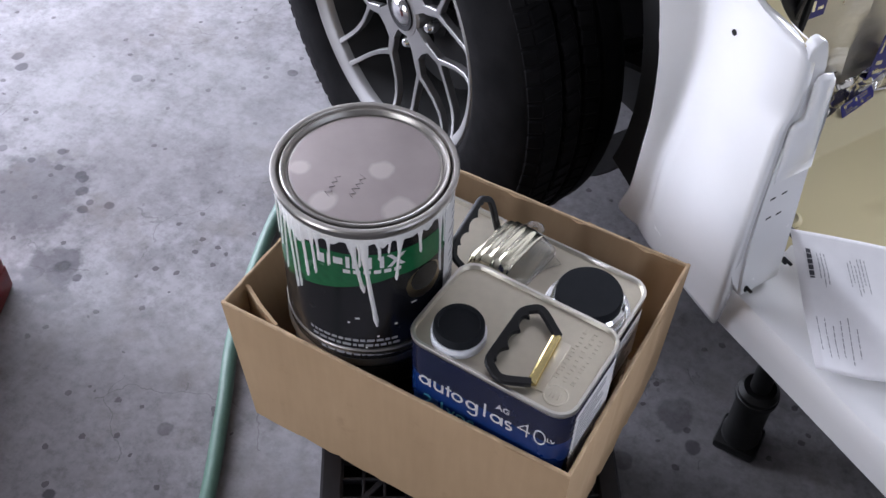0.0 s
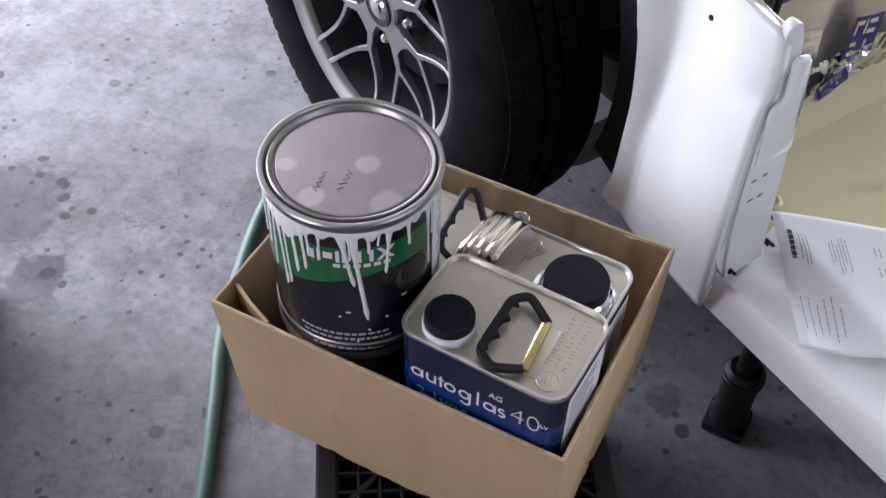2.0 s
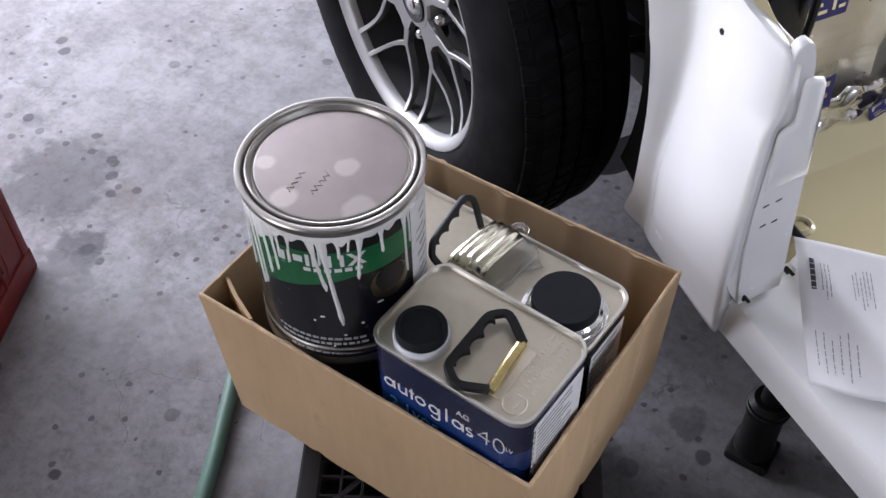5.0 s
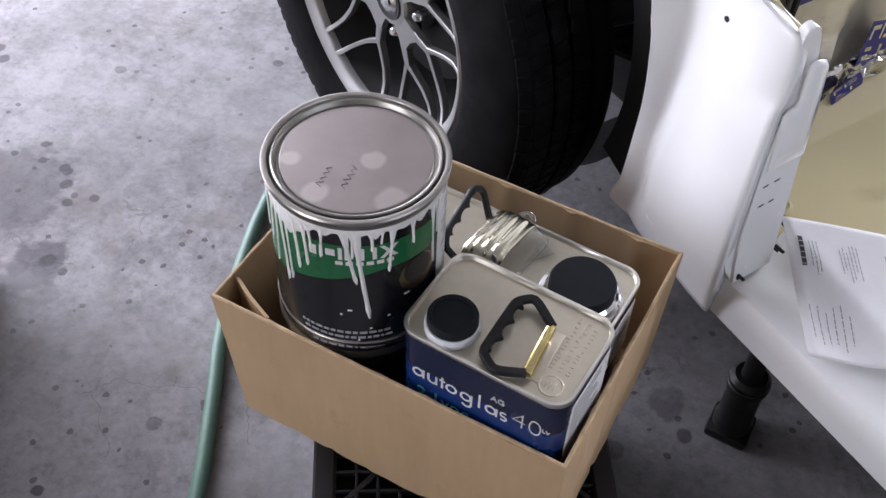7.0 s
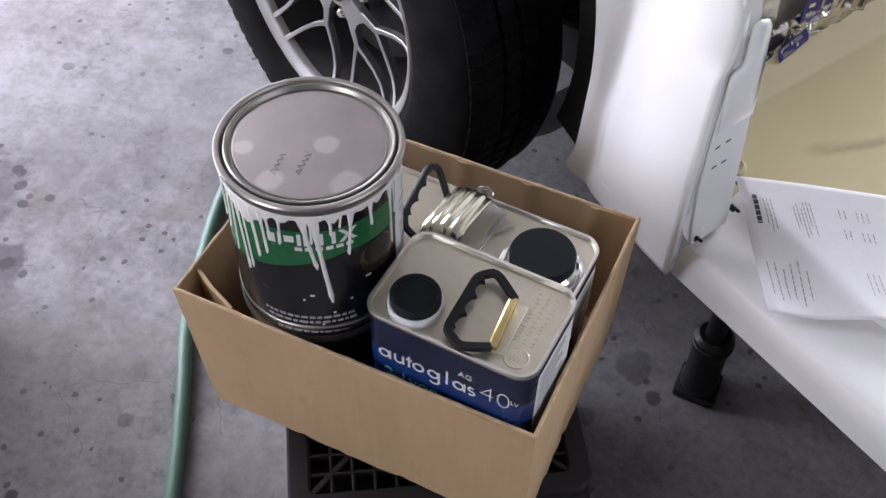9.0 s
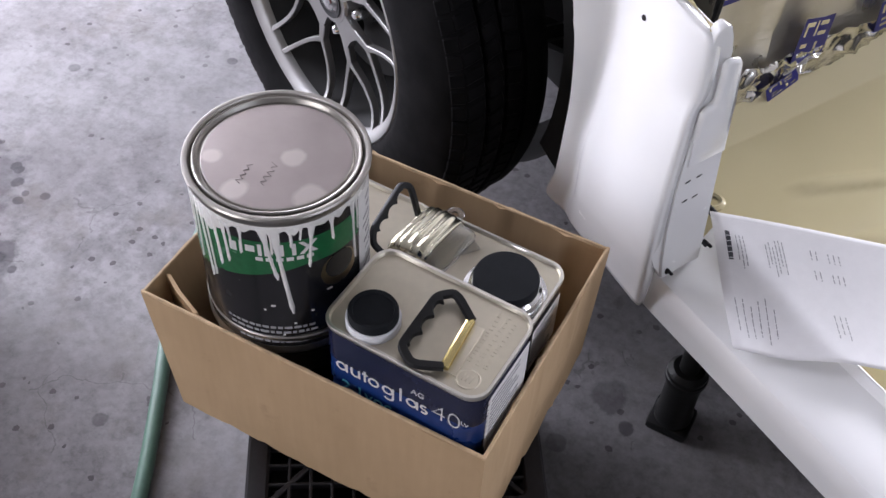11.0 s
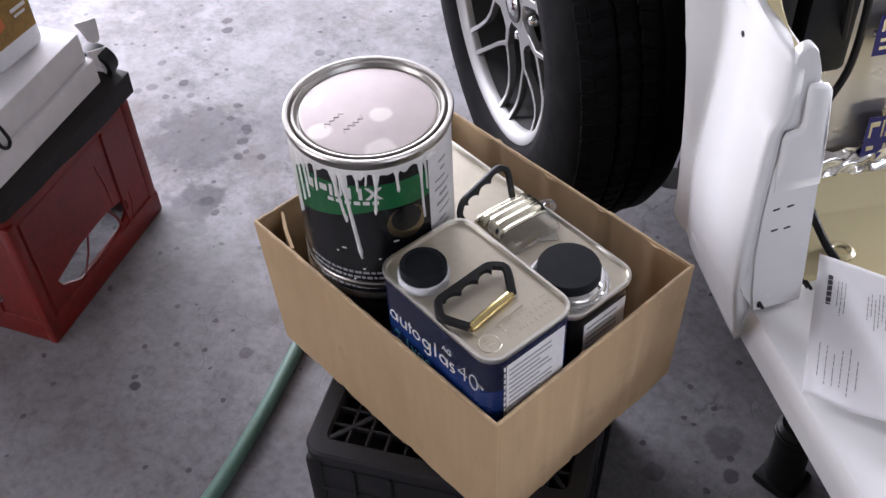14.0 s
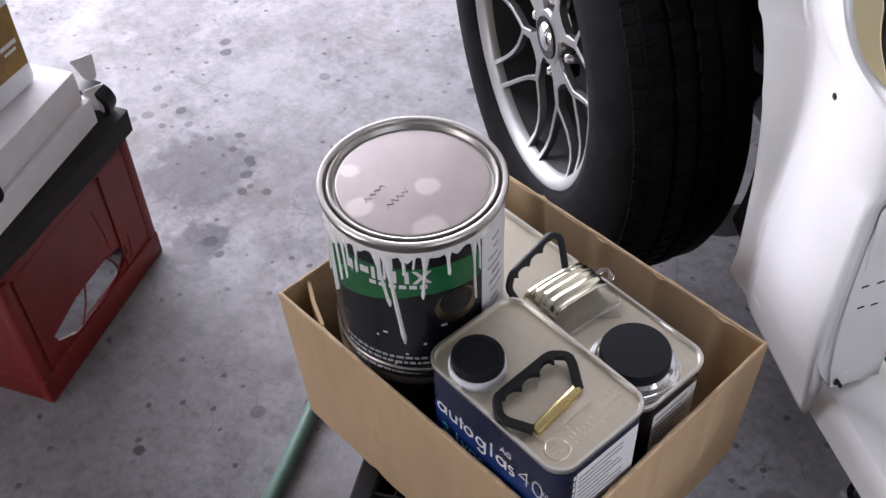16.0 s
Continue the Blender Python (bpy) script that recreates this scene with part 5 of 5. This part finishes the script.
loft(rows, False, bm=rub)
mat = part("rubber_mat", rub, RUBBER_MAT)
mat.matrix_world = red_m
m2 = mat.modifiers.new("skin", "SOLIDIFY")
m2.thickness, m2.offset = 0.006, 1
tagged(mat, "black rubber mat draped over a red crate", "mat")
flatbox = thing("flat_box", "two-piece flat white cardboard box lying on a black mat", "box", red_m @ pose(-0.005, 0.0, 0.3195))
part("tray", slab(-0.175, 0.118, -0.166, 0.160, 0, 0.043, 0.002), WHITE_CARD, flatbox)
part("cover", slab(-0.1765, 0.110, -0.160, 0.150, 0.0435, 0.094, 0.003), WHITE_CARD, flatbox)


def tuck(outline, y, bm=None):
    """A thin upright flap of board, bent a little along its length."""
    return plate([(x, y - 0.03 * max(0.0, x - 0.12), z) for x, z in outline], 0.0016, (0, 1, 0), bm, 0.0004)


for outline, y in (([(0.113, 0.421), (0.16, 0.403), (0.158, 0.379), (0.156, 0.366), (0.149, 0.365), (0.138, 0.371), (0.13, 0.38), (0.121, 0.404)], -0.150), ([(0.112, 0.372), (0.157, 0.354), (0.163, 0.329), (0.166, 0.311), (0.16, 0.307), (0.15, 0.31), (0.138, 0.32), (0.121, 0.345)], -0.156)):
    flap = tuck(outline, y)
    flap.transform(pose(0.005, 0.0, -0.3195))
    part("tuck_flap", flap, WHITE_CARD, flatbox, "white tuck flap standing out")

jug = thing("plastic_jug", "white plastic jug with gold and orange label on a flat box", "jug", red_m @ pose(0.030, -0.083, 0.4140, 0, 0, -5))
rr = lambda i, z: round_rect(0.105 - 2 * i, 0.075 - 2 * i, 0.018 - i * 0.7, z)
part("jug_body", loft([rr(0.006, 0.0), rr(0.002, 0.002), rr(0.0, 0.008), rr(0.0, 0.15), rr(0.008, 0.165), rr(0.022, 0.18)], True, True, True), CAP_WHITE, jug, angle=60)
part("jug_cap", lathe([(0.016, 0.18), (0.016, 0.198), (0.014, 0.20), (0.0, 0.20)], 32), BLACK_PLASTIC, jug)
part("label_ground", slab(-0.037, 0.041, -0.0382, -0.0377, 0.034, 0.125), PRINT_BROWN, jug, "gold-brown label")
part("label_flash", plate([(-0.037, -0.0386, 0.052), (-0.012, -0.0386, 0.062), (-0.020, -0.0386, 0.10), (0.02, -0.0386, 0.125), (-0.037, -0.0386, 0.125)], 0.0003, (0, 1, 0)), PRINT_ORANGE, jug, "orange flash on the label")
part("label_bar", slab(0.004, 0.034, -0.0387, -0.0384, 0.072, 0.078), LABEL_WHITE, jug)
part("label_bar", slab(0.008, 0.030, -0.0387, -0.0384, 0.063, 0.067), LABEL_WHITE, jug)

strap = part("strap", tube(smooth_line([(-0.150, -0.135, 0.4175), (-0.140, -0.155, 0.418), (-0.129, -0.1705, 0.410), (-0.123, -0.1712, 0.39), (-0.116, -0.1712, 0.373), (-0.107, -0.1712, 0.367), (-0.101, -0.1712, 0.374), (-0.104, -0.1712, 0.39), (-0.112, -0.1712, 0.410), (-0.124, -0.158, 0.4178), (-0.136, -0.135, 0.4175)], 5), 0.0027, 8), BLACK_PLASTIC)
strap.matrix_world = red_m
tagged(strap, "thin black strap looped over the edge of a flat box", "strap")

roll = thing("tape_roll", "black tape roll standing on a black mat beside a flat box", "tape", red_m @ pose(0.146, -0.140, 0.328, 0, 84, 6))
part("tape", lathe([(0.022, -0.012), (0.030, -0.012), (0.030, 0.012), (0.022, 0.012)], 40, True), BLACK_PLASTIC, roll)
part("core", lathe([(0.0, -0.011), (0.0218, -0.011), (0.0218, 0.011), (0.0, 0.011)], 40, True), WHITE_CARD, roll)

# ---- paper sheet on the sill ----
sheet = thing("paper_sheet", "printed white delivery note curling over a white sill", "paper", car.matrix_world.copy())


def sheet_at(u, v):
    """A place on the curled sheet: u towards the outer sill edge, v inward along the sill."""
    x = -0.150 + 0.863 * u + 0.70 * v
    y = 0.416 - 0.506 * u + 0.714 * v
    z = 0.391 + 0.014 * min(1, max(0, (y - 0.37) / 0.04)) + 0.022 * math.exp(-u / 0.10) + 0.006 * (1 + math.sin(u * 22 + v * 12)) * math.exp(-v / 0.15)
    return Vector((x, y, z))


part("sheet", loft([[sheet_at(0.170 * i / 30, 0.297 * j / 24) for j in range(25)] for i in range(31)], False), PAPER, sheet).modifiers.new("skin", "SOLIDIFY").thickness = 0.0004


def printed(u0, u1, v0, v1, bm, words=True):
    up = Vector((0, 0, 0.0009))
    u = u0
    while u < u1:
        w = min(rg.uniform(0.003, 0.009) if words else 0.006, u1 - u)
        loft([[sheet_at(u + w * k / 2, v0) + up for k in range(3)], [sheet_at(u + w * k / 2, v1) + up for k in range(3)]], False, bm=bm)
        u += w + (0.0014 if words else 0.0008)


rg = random.Random(9)
pr = bmesh.new()
printed(0.026, 0.062, 0.012, 0.0172, pr, False)
tagged(part("heading_bar", pr, INK_DARK, sheet, "bold heading as plain bars"), kind="stuff")
pr = bmesh.new()
for k in range(3):
    printed(0.030, 0.066 + rg.uniform(-0.012, 0.008), 0.023 + 0.004 * k, 0.0241 + 0.004 * k, pr)
for k in range(6):
    printed(0.026 + rg.uniform(0, 0.012), 0.078 + rg.uniform(-0.02, 0.0), 0.056 + 0.004 * k, 0.0571 + 0.004 * k, pr)
for k in range(6):
    printed(0.104 + rg.uniform(0, 0.012), 0.16 + rg.uniform(-0.02, 0.0), 0.012 + 0.008 * k, 0.0131 + 0.008 * k, pr)
for v in (0.108, 0.114, 0.128, 0.134, 0.140):
    for u in (0.030, 0.056):
        printed(u, u + 0.012, v, v + 0.0013, pr)
for v in (0.118, 0.124, 0.130):
    printed(0.11, 0.15 + rg.uniform(-0.02, 0), v, v + 0.0011, pr)
tagged(part("print_line", pr, INK_GREY, sheet), kind="stuff")

# ---- black bottle jack under the sill ----
jack = thing("bottle_jack", "black bottle jack standing under the sill", "jack", pose(0.112, 0.445, 0), )
part("base", slab(-0.031, 0.031, -0.029, 0.029, 0, 0.018, 0.006), DARK_METAL, jack)
part("cylinder", lathe([(0.0, 0.018), (0.027, 0.018), (0.028, 0.03), (0.025, 0.036), (0.025, 0.105), (0.028, 0.109), (0.028, 0.128), (0.022, 0.135), (0.0, 0.135)], 40), DARK_METAL, jack)
part("collar", lathe([(0.0275, 0.112), (0.0295, 0.114), (0.0295, 0.120), (0.0275, 0.122)], 40, True), DARK_METAL, jack, "worn steel collar")
part("ram", lathe([(0.0, 0.135), (0.014, 0.135), (0.014, 0.205), (0.020, 0.208), (0.020, 0.2195), (0.0, 0.2195)], 32), DARK_METAL, jack)
